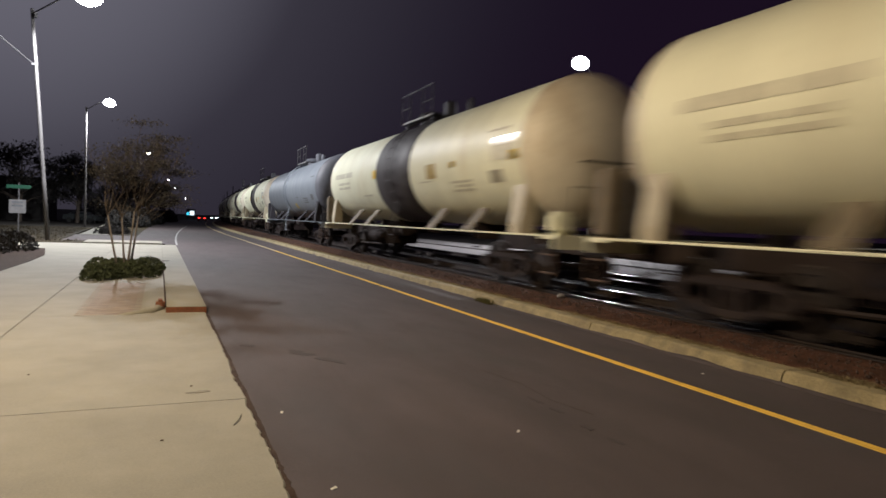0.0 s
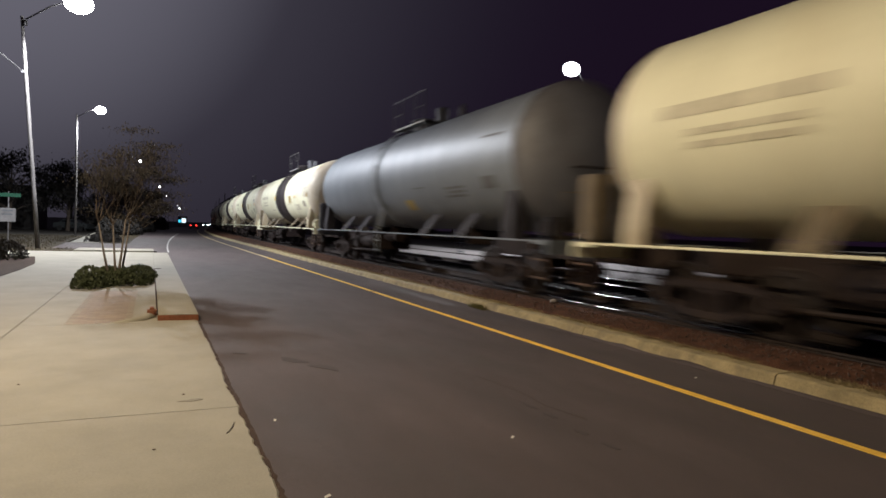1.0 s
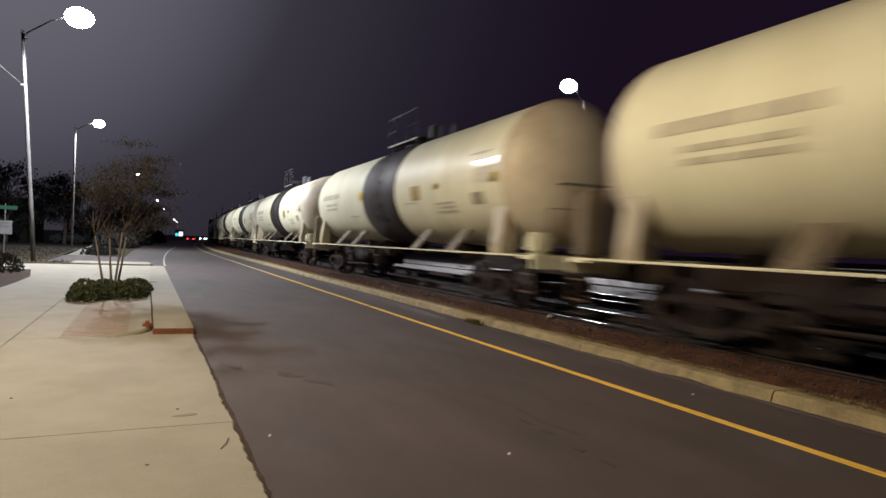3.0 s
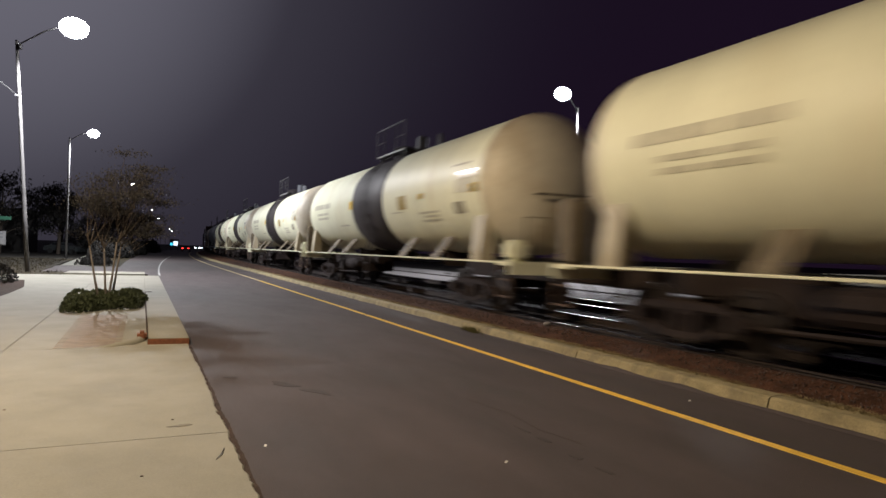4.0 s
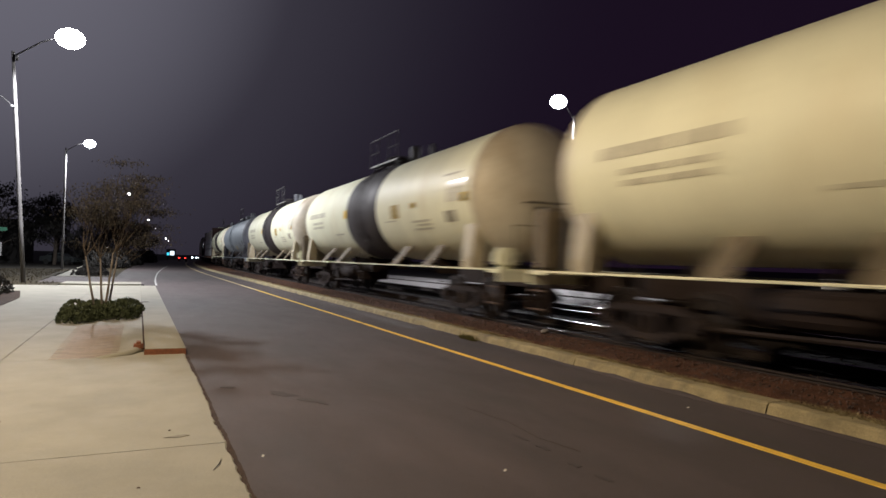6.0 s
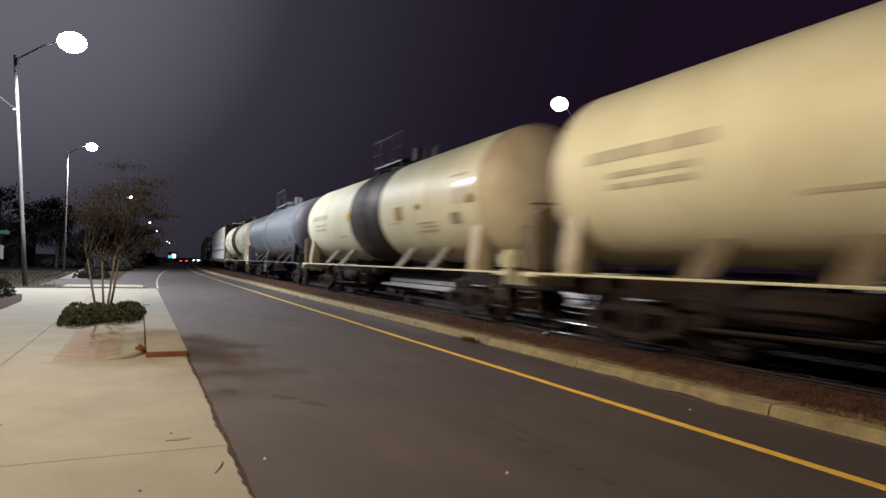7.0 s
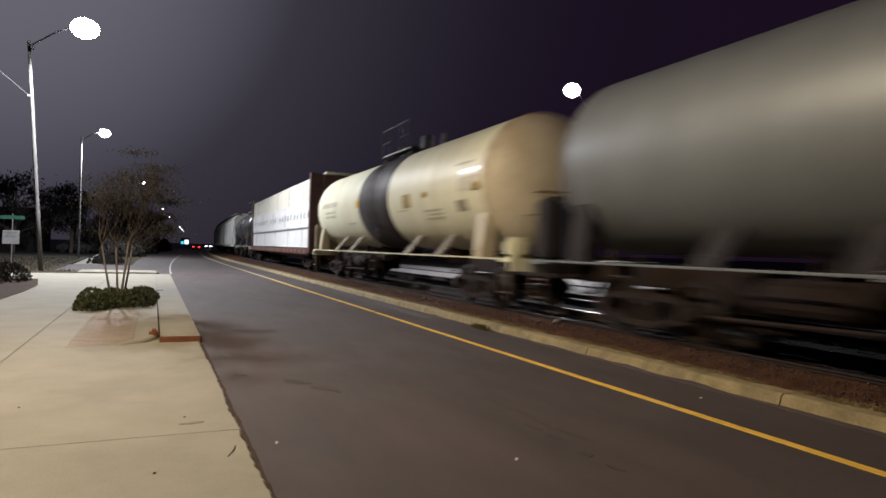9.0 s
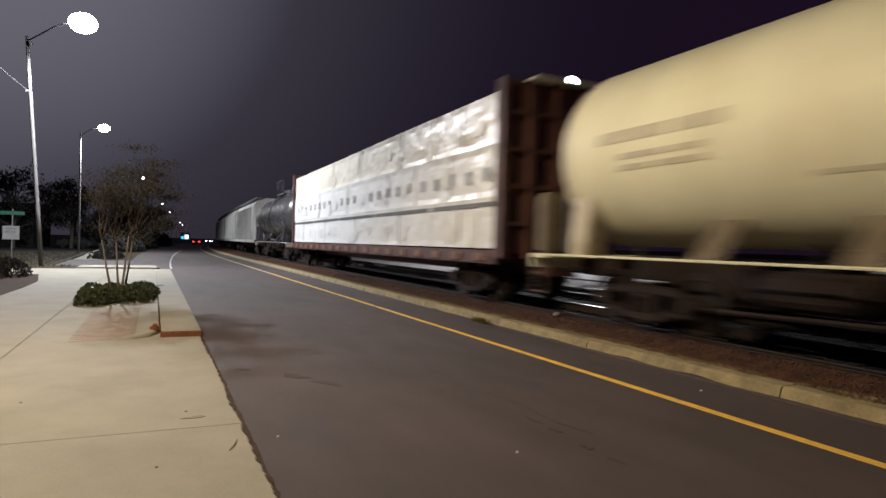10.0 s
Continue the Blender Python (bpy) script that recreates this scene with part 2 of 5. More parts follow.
def tube(bm, points, radii, seg=8, caps=True):
    points = [Vector(p) for p in points]
    if not isinstance(radii, (list, tuple)):
        radii = [radii] * len(points)
    rings = []
    for i, p in enumerate(points):
        d = (points[min(i + 1, len(points) - 1)] - points[max(i - 1, 0)]).normalized()
        side = d.cross(Vector((0, 0, 1)) if abs(d.z) < 0.9 else Vector((1, 0, 0))).normalized()
        up = side.cross(d)
        rings.append([bm.verts.new(p + radii[i] * (math.cos(a) * side + math.sin(a) * up)) for a in (2 * math.pi * k / seg for k in range(seg))])
    for a, b in zip(rings, rings[1:]):
        for k in range(seg):
            bm.faces.new((a[k], a[(k + 1) % seg], b[(k + 1) % seg], b[k]))
    if caps:
        bm.faces.new(rings[0][::-1])
        bm.faces.new(rings[-1])
    return bm


def lathe(bm, profile, zc, seg=48, closed=True):
    """A body of revolution about the y axis at the height zc; profile: (y, radius)."""
    rings = []
    for y, r in profile:
        if r < 1e-4:
            rings.append([bm.verts.new((0, y, zc))])
        else:
            rings.append([bm.verts.new((r * math.cos(a), y, zc + r * math.sin(a))) for a in (2 * math.pi * k / seg for k in range(seg))])
    for a, b in zip(rings, rings[1:]):
        for k in range(seg):
            k2 = (k + 1) % seg
            if len(a) == 1:
                bm.faces.new((a[0], b[k2], b[k]))
            elif len(b) == 1:
                bm.faces.new((a[k], a[k2], b[0]))
            else:
                bm.faces.new((a[k], a[k2], b[k2], b[k]))
    return bm


def upright(bm, x, y, profile, seg=16):
    """A body of revolution about an upright axis; profile: (z, radius), closed with flat ends."""
    rings = [[bm.verts.new((x + r * math.cos(a), y + r * math.sin(a), z)) for a in (2 * math.pi * k / seg for k in range(seg))] for z, r in profile]
    for a, b in zip(rings, rings[1:]):
        for k in range(seg):
            bm.faces.new((a[k], a[(k + 1) % seg], b[(k + 1) % seg], b[k]))
    bm.faces.new(rings[0][::-1])
    bm.faces.new(rings[-1])
    return bm


def skin_patch(bm, side, y0, y1, a0, a1, r, zc, steps=4):
    """A thin plate bent round the tank's flank between two angles (degrees above its middle)."""
    cols = []
    for y in (y0, y1):
        for rr in (r, r - 0.004):
            cols.append([bm.verts.new((side * rr * math.cos(radians(a)), y, zc + rr * math.sin(radians(a))))
                         for a in (a0 + (a1 - a0) * k / steps for k in range(steps + 1))])
    p, q, s, t = cols
    for k in range(steps):
        bm.faces.new((p[k], p[k + 1], s[k + 1], s[k]))
        bm.faces.new((q[k], q[k + 1], t[k + 1], t[k]))
    return bm


def sheet(name, left, right, ys, z, mat, thick=0.3, ragged=0.0, label=""):
    """A ground slab between two edges that are functions of y."""
    bm = bmesh.new()
    rows = []
    for y in ys:
        xl, xr = left(y), right(y) + ragged * noise.noise((y * 2.3, 0.3, 0)) + ragged * 0.6 * noise.noise((y * 9.1, 5.3, 0))
        rows.append([bm.verts.new(c) for c in ((xl, y, z - thick), (xl, y, z), (xr, y, z), (xr, y, z - thick))])
    for a, b in zip(rows, rows[1:]):
        for k in range(3):
            bm.faces.new((a[k], a[k + 1], b[k + 1], b[k]))
        bm.faces.new((a[3], a[0], b[0], b[3]))
    bm.faces.new(rows[0])
    bm.faces.new(rows[-1][::-1])
    ob = part(name, bm, mat)
    return tagged(ob, label, kind="structure")


def spread_y(a, b, step):
    n = max(1, round((b - a) / step))
    return [a + (b - a) * k / n for k in range(n + 1)]


# ---- the line of the track ----
X_TRACK, Z_RAIL, RADIUS, SPEED = 8.05, 0.35, 2000.0, 18.97


def bend(y):
    return max(0.0, y) ** 2 / (2 * RADIUS)


def on_track(s):
    return pose(X_TRACK + bend(s), s, Z_RAIL, 0, 0, -math.degrees(max(0.0, s) / RADIUS))


def road_bend(y):
    return max(0.0, y - 48) ** 2 / 2200


# ---- ground, road, pavement ----
bm = bmesh.new()
box(bm, -1500, 1500, -600, 3000, -1.2, -0.13)
tagged(part("ground", bm, EARTH), "dark bare earth out to the horizon at night", kind="structure")

sheet("road", lambda y: 0.30 + road_bend(y) - (2.2 if y > 36 else 0), lambda y: 6.55 + road_bend(y), spread_y(-14, 420, 2.0), 0.0, ASPHALT,
      label="dark grey asphalt street with tyre-worn lanes")
sheet("road_side_entrance", lambda y: -14, lambda y: -1.85, spread_y(37.2, 47.0, 2), -0.004, ASPHALT, label="asphalt mouth of a side street")


def stripe(name, x_of, width, ys, mat, label):
    return sheet(name, lambda y: x_of(y) - width / 2, lambda y: x_of(y) + width / 2, ys, 0.006, mat, thick=0.01, ragged=0.006, label=label)


stripe("road_line", lambda y: 5.12 + road_bend(y) + 0.02 * noise.noise((y * 0.2, 1, 1)), 0.105, spread_y(-8, 15.15, 0.4), YELLOW, "worn yellow edge line painted on the asphalt")
stripe("road_line", lambda y: 5.12 + road_bend(y) + 0.02 * noise.noise((y * 0.2, 1, 1)), 0.105, spread_y(15.3, 31, 1.0), YELLOW, "worn yellow edge line painted on the asphalt")
stripe("road_line", lambda y: 5.12 + road_bend(y) + 0.02 * noise.noise((y * 0.2, 1, 1)), 0.105, spread_y(31.02, 150, 1.0), YELLOW_FADED, "faded pale yellow edge line on the asphalt")
stripe("road_line", lambda y: 0.84 + max(0, y - 35) ** 1.6 / 240, 0.09, spread_y(35, 90, 1.0), WHITE_LINE, "white edge line that bends with the street")

bm = bmesh.new()
last = None
for y in spread_y(-14, 60, 0.22) + spread_y(61.5, 420, 3):
    jag = 0.05 * noise.noise((y * 1.1, 8, 0)) + 0.035 * noise.noise((y * 4.7, 3, 0))
    x0, x1 = 6.57 + road_bend(y) + jag, 7.23 + bend(y)
    row = []
    for k in range(9):
        f = k / 8
        lump = 0.022 * noise.noise((y * 3.3, k * 0.9, 0)) * math.sin(math.pi * f)
        row.append(bm.verts.new((x0 + (x1 - x0) * f, y, 0.158 + 0.135 * f ** 0.8 + lump)))
    row = [bm.verts.new((x0, y, 0.05))] + row + [bm.verts.new((x1 + 0.05, y, 0.0))]
    if last:
        for p in range(len(row) - 1):
            bm.faces.new((last[p], last[p + 1], row[p + 1], row[p]))
    last = row
tagged(part("soil_bank", bm, SOIL, None, "", True), "red-brown soil bank between kerb and rail", kind="structure")
bm = bmesh.new()
last = None
for y in spread_y(-10, 70, 0.2):
    w = 0.06 + 0.04 * noise.noise((y * 0.9, 4, 0)) + 0.03 * noise.noise((y * 4, 6, 0))
    x1 = 6.262 + road_bend(y)
    row = [bm.verts.new(q) for q in ((x1 - w, y, 0.003), (x1 - w * 0.4, y, 0.016), (x1 + 0.006, y, 0.035 + 0.03 * noise.noise((y * 1.6, 2, 5))), (x1 + 0.03, y, -0.02))]
    if last:
        for p in range(3):
            bm.faces.new((last[p], last[p + 1], row[p + 1], row[p]))
    last = row
tagged(part("gutter_dirt", bm, ASPHALT, None, "", True), "dark dirt and leaf dust lying along the kerb's foot", kind="structure")
sheet("ballast_bed", lambda y: 7.0 + bend(y), lambda y: 13.6 + bend(y), spread_y(-60, 420, 4), 0.17, BALLAST, thick=0.6, label="dark oily stone ballast under two tracks")
sheet("gravel_lot", lambda y: 15.0 + bend(y) + 0.5 * noise.noise((y * 0.22, 7, 0)), lambda y: 24.8 + 0.8 * noise.noise((y * 0.15, 9, 0)), spread_y(-20, 120, 0.8), 0.03, GRAVEL,
      label="pale gravel yard beyond the tracks")
sheet("lawn", lambda y: -40, lambda y: -3.4 - 0.10 * noise.noise((y * 0.4, 2, 0)), spread_y(34.4, 37.1, 0.6), 0.03, GRASS, label="dull winter grass verge")
sheet("lawn", lambda y: -40, lambda y: -4.6 - 0.03 * (y - 37) + 0.1 * noise.noise((y * 0.4, 2, 0)), spread_y(37.1, 63, 1.0), 0.03, GRASS, label="dull winter grass verge with a lamp pole")
sheet("soil_bed", lambda y: -12, lambda y: -3.45 - 0.12 * max(0, y - 25) - 0.02 * abs(y - 22), spread_y(15, 29, 0.7), 0.03, MULCH, label="bark-mulched planting bed")
sheet("pavement_path", lambda y: -4.4 - 0.03 * (y - 37), lambda y: -2.9 - 0.02 * (y - 37), spread_y(47.0, 90, 2.0), 0.02, CONCRETE, label="concrete footpath beyond the side street")
sheet("pavement_path", lambda y: -2.9 - 0.02 * (y - 37), lambda y: -1.3 + road_bend(y), spread_y(47.0, 160, 2.0), 0.015, GRASS, label="grass verge beside the street")

# pavement slabs, each a piece with a joint round it
pavement = tagged(new("pavement"), "pale concrete pavement of large cast slabs", kind="structure")
rows_y = [-7.0, -0.4, 5.66, 10.72, 15.6, 20.6, 25.4, 29.4, 34.3]
cols_x = [-9.0, -5.2, -1.72, 0.72]
for j in range(len(rows_y) - 1):
    for i in range(3):
        y0, y1, x0, x1 = rows_y[j] + 0.005, rows_y[j + 1] - 0.005, cols_x[i] + 0.0035, cols_x[i + 1] - 0.0035
        if i == 0 and 14 < y0 < 29:
            continue
        bm = bmesh.new()
        ragged = 0.026 if i == 2 and y1 < 11 else 0.0
        last = None
        for y in spread_y(y0, y1, 0.045 if ragged else 1.0):
            xr = x1 + ragged * noise.noise((y * 1.7, 3.3, 0)) + ragged * 0.7 * noise.noise((y * 7, 1.3, 0)) + ragged * 0.55 * noise.noise((y * 19, 4.1, 0))
            row = [bm.verts.new(c) for c in ((x0, y, -0.1), (x0, y, 0.008), (x0 + 0.008, y, 0.014), (xr - 0.012, y, 0.014), (xr, y, 0.004), (xr, y, -0.1))]
            if last:
                for k in range(5):
                    bm.faces.new((last[k], last[k + 1], row[k + 1], row[k]))
            else:
                bm.faces.new(row)
            last = row
        bm.faces.new(last[::-1])
        part("slab", bm, CONCRETE, pavement)
bm = bmesh.new()
box(bm, -9.0, 0.75, -7.0, 34.3, -0.125, -0.004)
part("joint_bed", bm, EARTH, pavement, "dark dirt in the joints")

# dirt-filled gap where the asphalt meets the slabs
bm = bmesh.new()
last = None
for y in spread_y(-7, 10.7, 0.06):
    w = 0.035 + 0.02 * noise.noise((y * 2.1, 6, 0)) + 0.018 * noise.noise((y * 13, 2, 0))
    row = [bm.verts.new(q) for q in ((0.66, y, 0.0035), (0.722 + w, y, 0.0035), (0.724 + w, y, -0.02), (0.66, y, -0.02))]
    if last:
        for p in range(4):
            bm.faces.new((last[p], last[(p + 1) % 4], row[(p + 1) % 4], row[p]))
    last = row
tagged(part("gap_dirt", bm, MULCH), "dark dirt in the gap between asphalt and slabs", kind="structure")

# hairline cracks in the asphalt
for pts in (((1.90, 3.05), (1.98, 2.66), (2.02, 2.5), (2.09, 2.2), (2.2, 1.8)), ((3.3, 6.2), (3.42, 5.5), (3.38, 4.9), (3.5, 4.3))):
    bm = bmesh.new()
    line = []
    for (xa, ya), (xb, yb) in zip(pts, pts[1:]):
        for k in range(6):
            f = k / 6
            line.append((xa + (xb - xa) * f + 0.018 * noise.noise((ya + (yb - ya) * f * 9, 3, xa)), ya + (yb - ya) * f, 0.001))
    tube(bm, line, [0.002 + 0.0035 * abs(noise.noise((p[1] * 5, 1, 1))) for p in line], 5)
    tagged(part("road_crack", bm, MULCH), "dark hairline crack in the asphalt", kind="structure")

# dark ground patches with ragged outlines
def ground_patch(name, x, y, length, width, turn, z, mat, label, seed):
    bm = bmesh.new()
    rows = []
    for k in range(28):
        a = 2 * math.pi * k / 28
        q = 0.72 + 0.42 * noise.noise((math.cos(a) * 1.6 + seed, math.sin(a) * 1.6, seed * 0.7)) + 0.16 * noise.noise((math.cos(a) * 6, math.sin(a) * 6, seed))
        rows.append([bm.verts.new((length / 2 * q * f * math.cos(a), width / 2 * q * f * math.sin(a), h)) for f, h in ((1.0, -0.006), (0.97, 0.0))])
    for k in range(28):
        p, n = rows[k], rows[(k + 1) % 28]
        bm.faces.new((p[0], n[0], n[1], p[1]))
    bm.faces.new([p[1] for p in rows])
    ob = part(name, bm, mat)
    ob.matrix_basis = pose(x, y, z, 0, 0, turn)
    return tagged(ob, label, kind="structure")


for k, (x, y, length, width, turn) in enumerate(((1.56, 7.50, 0.50, 0.24, -58), (1.80, 7.05, 0.62, 0.18, -60), (1.03, 8.09, 0.22, 0.14, -40), (3.23, 4.94, 0.30, 0.06, -85),
                                                 (3.24, 4.61, 0.24, 0.08, -80), (3.21, 4.13, 0.20, 0.09, -88), (3.22, 3.79, 0.24, 0.08, -82))):
    ground_patch("road_stain", x, y, length, width, turn, 0.004, DARK_ASPHALT, "dark ragged patch on the asphalt", 3.1 + 1.7 * k)
ground_patch("pavement_stain", 0.36, 5.98, 0.22, 0.10, 12, 0.018, PAVE_STAIN, "faint dark scuff on the concrete", 40.0)

# far ramp of the pavement with a raised lip
bm = bmesh.new()
box(bm, -3.3, 0.15, 34.3, 36.9, -0.1, 0.09, 0.02)
tagged(part("pavement_ramp", bm, CONCRETE), "raised concrete landing at the street corner", kind="structure")

# raised kerb strip beside the planting with a red painted end
kerb_strip = tagged(new("kerb_strip"), "raised concrete kerb strip with a red painted end", kind="structure")
bm = bmesh.new()
box(bm, 0.12, 0.735, 10.95, 32.4, -0.1, 0.105, 0.015)
part("kerb_top", bm, CONCRETE, kerb_strip)
bm = bmesh.new()
box(bm, 0.125, 0.73, 10.935, 10.953, 0.0, 0.098)
part("kerb_end", bm, KERB_RED, kerb_strip, "worn red-brown painted kerb end")
# dark tube stands in for the shade on the kerb's inner face
bm = bmesh.new()
tube(bm, [(0.30, 21.5, 0.108), (0.12, 21.4, 0.108), (0.12, 18, 0.108), (0.12, 14, 0.108), (0.12, 11.0, 0.106)], [0.012, 0.014, 0.014, 0.014, 0.014])
part("kerb_seam", bm, MULCH, kerb_strip, "dark line standing in for shade along the kerb's inner face")
bm = bmesh.new()
tube(bm, [(0.06, 11.75, -0.01), (0.02, 11.35, 0.01), (-0.10, 11.05, 0.0), (-0.38, 10.86, -0.02), (-0.75, 10.76, -0.06)], [0.07, 0.085, 0.08, 0.07, 0.04], 10)
part("kerb_return", bm, CONCRETE, kerb_strip, "rounded kerb return", True)
bm = bmesh.new()
box(bm, -0.03, 0.115, 11.30, 11.56, 0.0, 0.17, 0.04)
part("kerb_stub", bm, KERB_RED, kerb_strip, "rust-stained kerb stub")

# kerb stones along the railway
kerb = tagged(new("kerb"), "weathered cream concrete kerb beside the railway", kind="structure")
section = [(6.26, -0.2), (6.26, 0.03), (6.29, 0.125), (6.325, 0.15), (6.60, 0.155), (6.63, 0.13), (6.63, -0.2)]
for k in range(-3, 44):
    y0, y1 = 4.74 + 3.41 * k + 0.008, 4.74 + 3.41 * (k + 1) - 0.008
    bm = bmesh.new()
    last = None
    for y in spread_y(y0, y1, 0.34 if k < 8 else 1.2):
        wob = 0.006 * noise.noise((y * 1.9, 0, 0))
        row = [bm.verts.new((x + road_bend(y) + wob + (0.02 * noise.noise((y * 6, x * 5, 2)) if 1 < i < 6 else 0), y,
                             z + (0.012 * noise.noise((y * 3.1, x * 4, 4)) if z > 0.1 else 0))) for i, (x, z) in enumerate(section)]
        if last:
            for i in range(len(row) - 1):
                bm.faces.new((last[i], last[i + 1], row[i + 1], row[i]))
        else:
            bm.faces.new(row)
        last = row
    bm.faces.new(last[::-1])
    part("kerb_stone", bm, KERB, kerb)


# ---- tracks ----
def track(x_mid, ys, label):
    t = tagged(new("railway_track"), label, "railway track", kind="structure")
    prof = [(-0.07, 0.0), (-0.07, 0.015), (-0.012, 0.03), (-0.012, 0.12), (-0.036, 0.13), (-0.036, 0.155), (0.036, 0.155), (0.036, 0.13), (0.012, 0.12), (0.012, 0.03), (0.07, 0.015), (0.07, 0.0)]
    top = [(-0.0365 * math.cos(a), 0.1495 + 0.009 * math.sin(a)) for a in (math.pi * k / 10 for k in range(11))]
    for side in (-0.75, 0.75):
        for name, pr, mat in (("rail", prof, RAIL_RUST), ("rail_head", top, RAIL)):
            bm = bmesh.new()
            last = None
            for y in ys:
                row = [bm.verts.new((x_mid + bend(y) + side + x, y, Z_RAIL - 0.1585 + z)) for x, z in pr]
                if last:
                    for i in range(len(row)):
                        i2 = (i + 1) % len(row)
                        bm.faces.new((last[i], last[i2], row[i2], row[i]))
                last = row
            part(name, bm, mat, t, "", name == "rail_head")
    return t


track_near = track(X_TRACK, spread_y(-40, 400, 5), "rusty main-line railway track with worn bright rail tops")
track_far = track(11.65, spread_y(-40, 400, 5), "second railway track with bright rail tops")


siding = tagged(new("siding_rail"), "dark rusty siding rail half buried in the gravel yard", "railway track", kind="structure")
bm = bmesh.new()
last = None
for y in spread_y(-10, 90, 5):
    row = [bm.verts.new((19.3 + x, y, 0.03 + z)) for x, z in ((-0.07, 0.0), (-0.07, 0.02), (-0.036, 0.04), (-0.036, 0.07), (0.036, 0.07), (0.036, 0.04), (0.07, 0.02), (0.07, 0.0))]
    if last:
        for i in range(8):
            bm.faces.new((last[i], last[(i + 1) % 8], row[(i + 1) % 8], row[i]))
    last = row
part("rail", bm, RAIL_RUST, siding)


# ---- street lamps ----
def street_lamp(head, base, lean, lens, label, tall=None, glare=1.0):
    hx, hy, hz = head
    top = (base[0] + lean, base[1], hz - 0.7 if tall is None else tall)
    t = thing("street_lamp", label, "street lamp", "street lamps")
    bm = bmesh.new()
    pts = [(base[0] + lean * f, base[1], top[2] * f) for f in (0, 0.25, 0.5, 0.75, 1)]
    tube(bm, pts, [0.105, 0.098, 0.088, 0.08, 0.07], 14)
    part("pole", bm, POLE, t, "weathered pale pole", True)
    bm = bmesh.new()
    d = 1 if hx > top[0] else -1
    tube(bm, [(top[0], top[1], top[2] - 0.25), (top[0] + 0.5 * (hx - top[0]), (top[1] + hy) / 2, (top[2] + hz) / 2 + 0.12), (hx - 0.3 * d, hy, hz + 0.02)], 0.035, 8)
    part("arm", bm, GALV, t, "", True)
    bm = bmesh.new()
    box(bm, hx - 0.42, hx + 0.42, hy - 0.17, hy + 0.17, hz - 0.02, hz + 0.12, 0.05)
    part("luminaire", bm, GALV, t, "cobra-head lamp housing")
    # glowing ball scaled by glare: the lamp's bloom is put into its shape
    bm = bmesh.new()
    bmesh.ops.create_uvsphere(bm, u_segments=20, v_segments=10, radius=1.0, matrix=Matrix.LocRotScale((hx, hy, hz - 0.05), None, (0.48 * glare, 0.4 * glare, 0.36 * glare)))
    part("lens", bm, lens, t, "glowing lamp lens, sized to show its glare", True)
    return t


street_lamp(LAMPS[0][0], LAMPS[0][3], -0.2, LENS_WARM, "street lamp on a pale pole, lit warm white")
lamp_1 = street_lamp(LAMPS[1][0], LAMPS[1][3], -0.80, LENS_WHITE, "leaning pale pole with a glaring lit street lamp", 11.1, 1.28)
bm = bmesh.new()
box(bm, -5.74, -5.56, 35.95, 36.03, 8.40, 8.50)
part("bracket", bm, GALV, lamp_1, "small steel cable bracket")
bm = bmesh.new()
box(bm, -5.66, -5.53, 35.95, 36.13, 10.65, 10.9, 0.02)
part("fuse_box", bm, GALV, lamp_1)
street_lamp(LAMPS[2][0], LAMPS[2][3], -0.05, LENS_WHITE, "slim pole with a lit white street lamp", 10.9)
street_lamp(LAMPS[3][0], LAMPS[3][3], 0.0, LENS_WHITE, "lit floodlight lamp on a pole beyond the railway", None, 1.3)
for az, d, h in ((-0.89, 125, 12.0), (0.59, 210, 11.8), (1.12, 280, 11.9), (1.62, 350, 11.5), (1.95, 430, 11.2), (2.15, 520, 11.5)):
    x = d * math.tan(radians(az))
    street_lamp((x, d, h), (x - 1.9, d), 0.0, LENS_WHITE, "distant lit street lamp along the bending street", None, 0.6 if d < 150 else 0.4)

bm = bmesh.new()
tube(bm, [(-5.66, 36.05, 8.45), (-7.3, 34.2, 9.7), (-9.6, 31.2, 11.6), (-13, 26.4, 14.6)], 0.02, 6)
tagged(part("overhead_cable", bm, CABLE), "black overhead cable slung from the lamp pole", "cable")


# ---- plants ----
def leaves(bm, spots, size, seed):
    rnd = random.Random(seed)
    for p in spots:
        q = Euler((rnd.uniform(0, 6.3), rnd.uniform(0, 6.3), rnd.uniform(0, 6.3))).to_matrix()
        a = size * rnd.uniform(0.6, 1.3)
        b = a * rnd.uniform(0.35, 0.55)
        bm.faces.new([bm.verts.new(Vector(p) + q @ Vector(c)) for c in ((-a, 0, 0), (0, -b, 0.15 * a), (a, 0, 0), (0, b, 0.15 * a))])


def branch(bm, p, d, length, r, depth, rnd, tips):
    pts, rad = [p], [r]
    for k in range(3):
        d = (d + Vector((rnd.uniform(-0.22, 0.22), rnd.uniform(-0.22, 0.22), rnd.uniform(-0.05, 0.16)))).normalized()
        p = p + d * length / 3
        pts.append(p)
        rad.append(r * (1 - 0.15 * (k + 1)))
    tube(bm, pts, rad, 6 if depth > 1 else 4)
    if depth <= 1:
        tips += pts[1:]
    if depth == 0:
        return
    for k in range(3 if depth > 1 else 4):
        spread = Vector((rnd.uniform(-1, 1), rnd.uniform(-1, 1), rnd.uniform(-0.15, 0.5)))
        branch(bm, pts[rnd.choice((2, 3, 3))], (d * 0.85 + spread * 0.6).normalized(), length * rnd.uniform(0.5, 0.72), r * 0.5, depth - 1, rnd, tips)


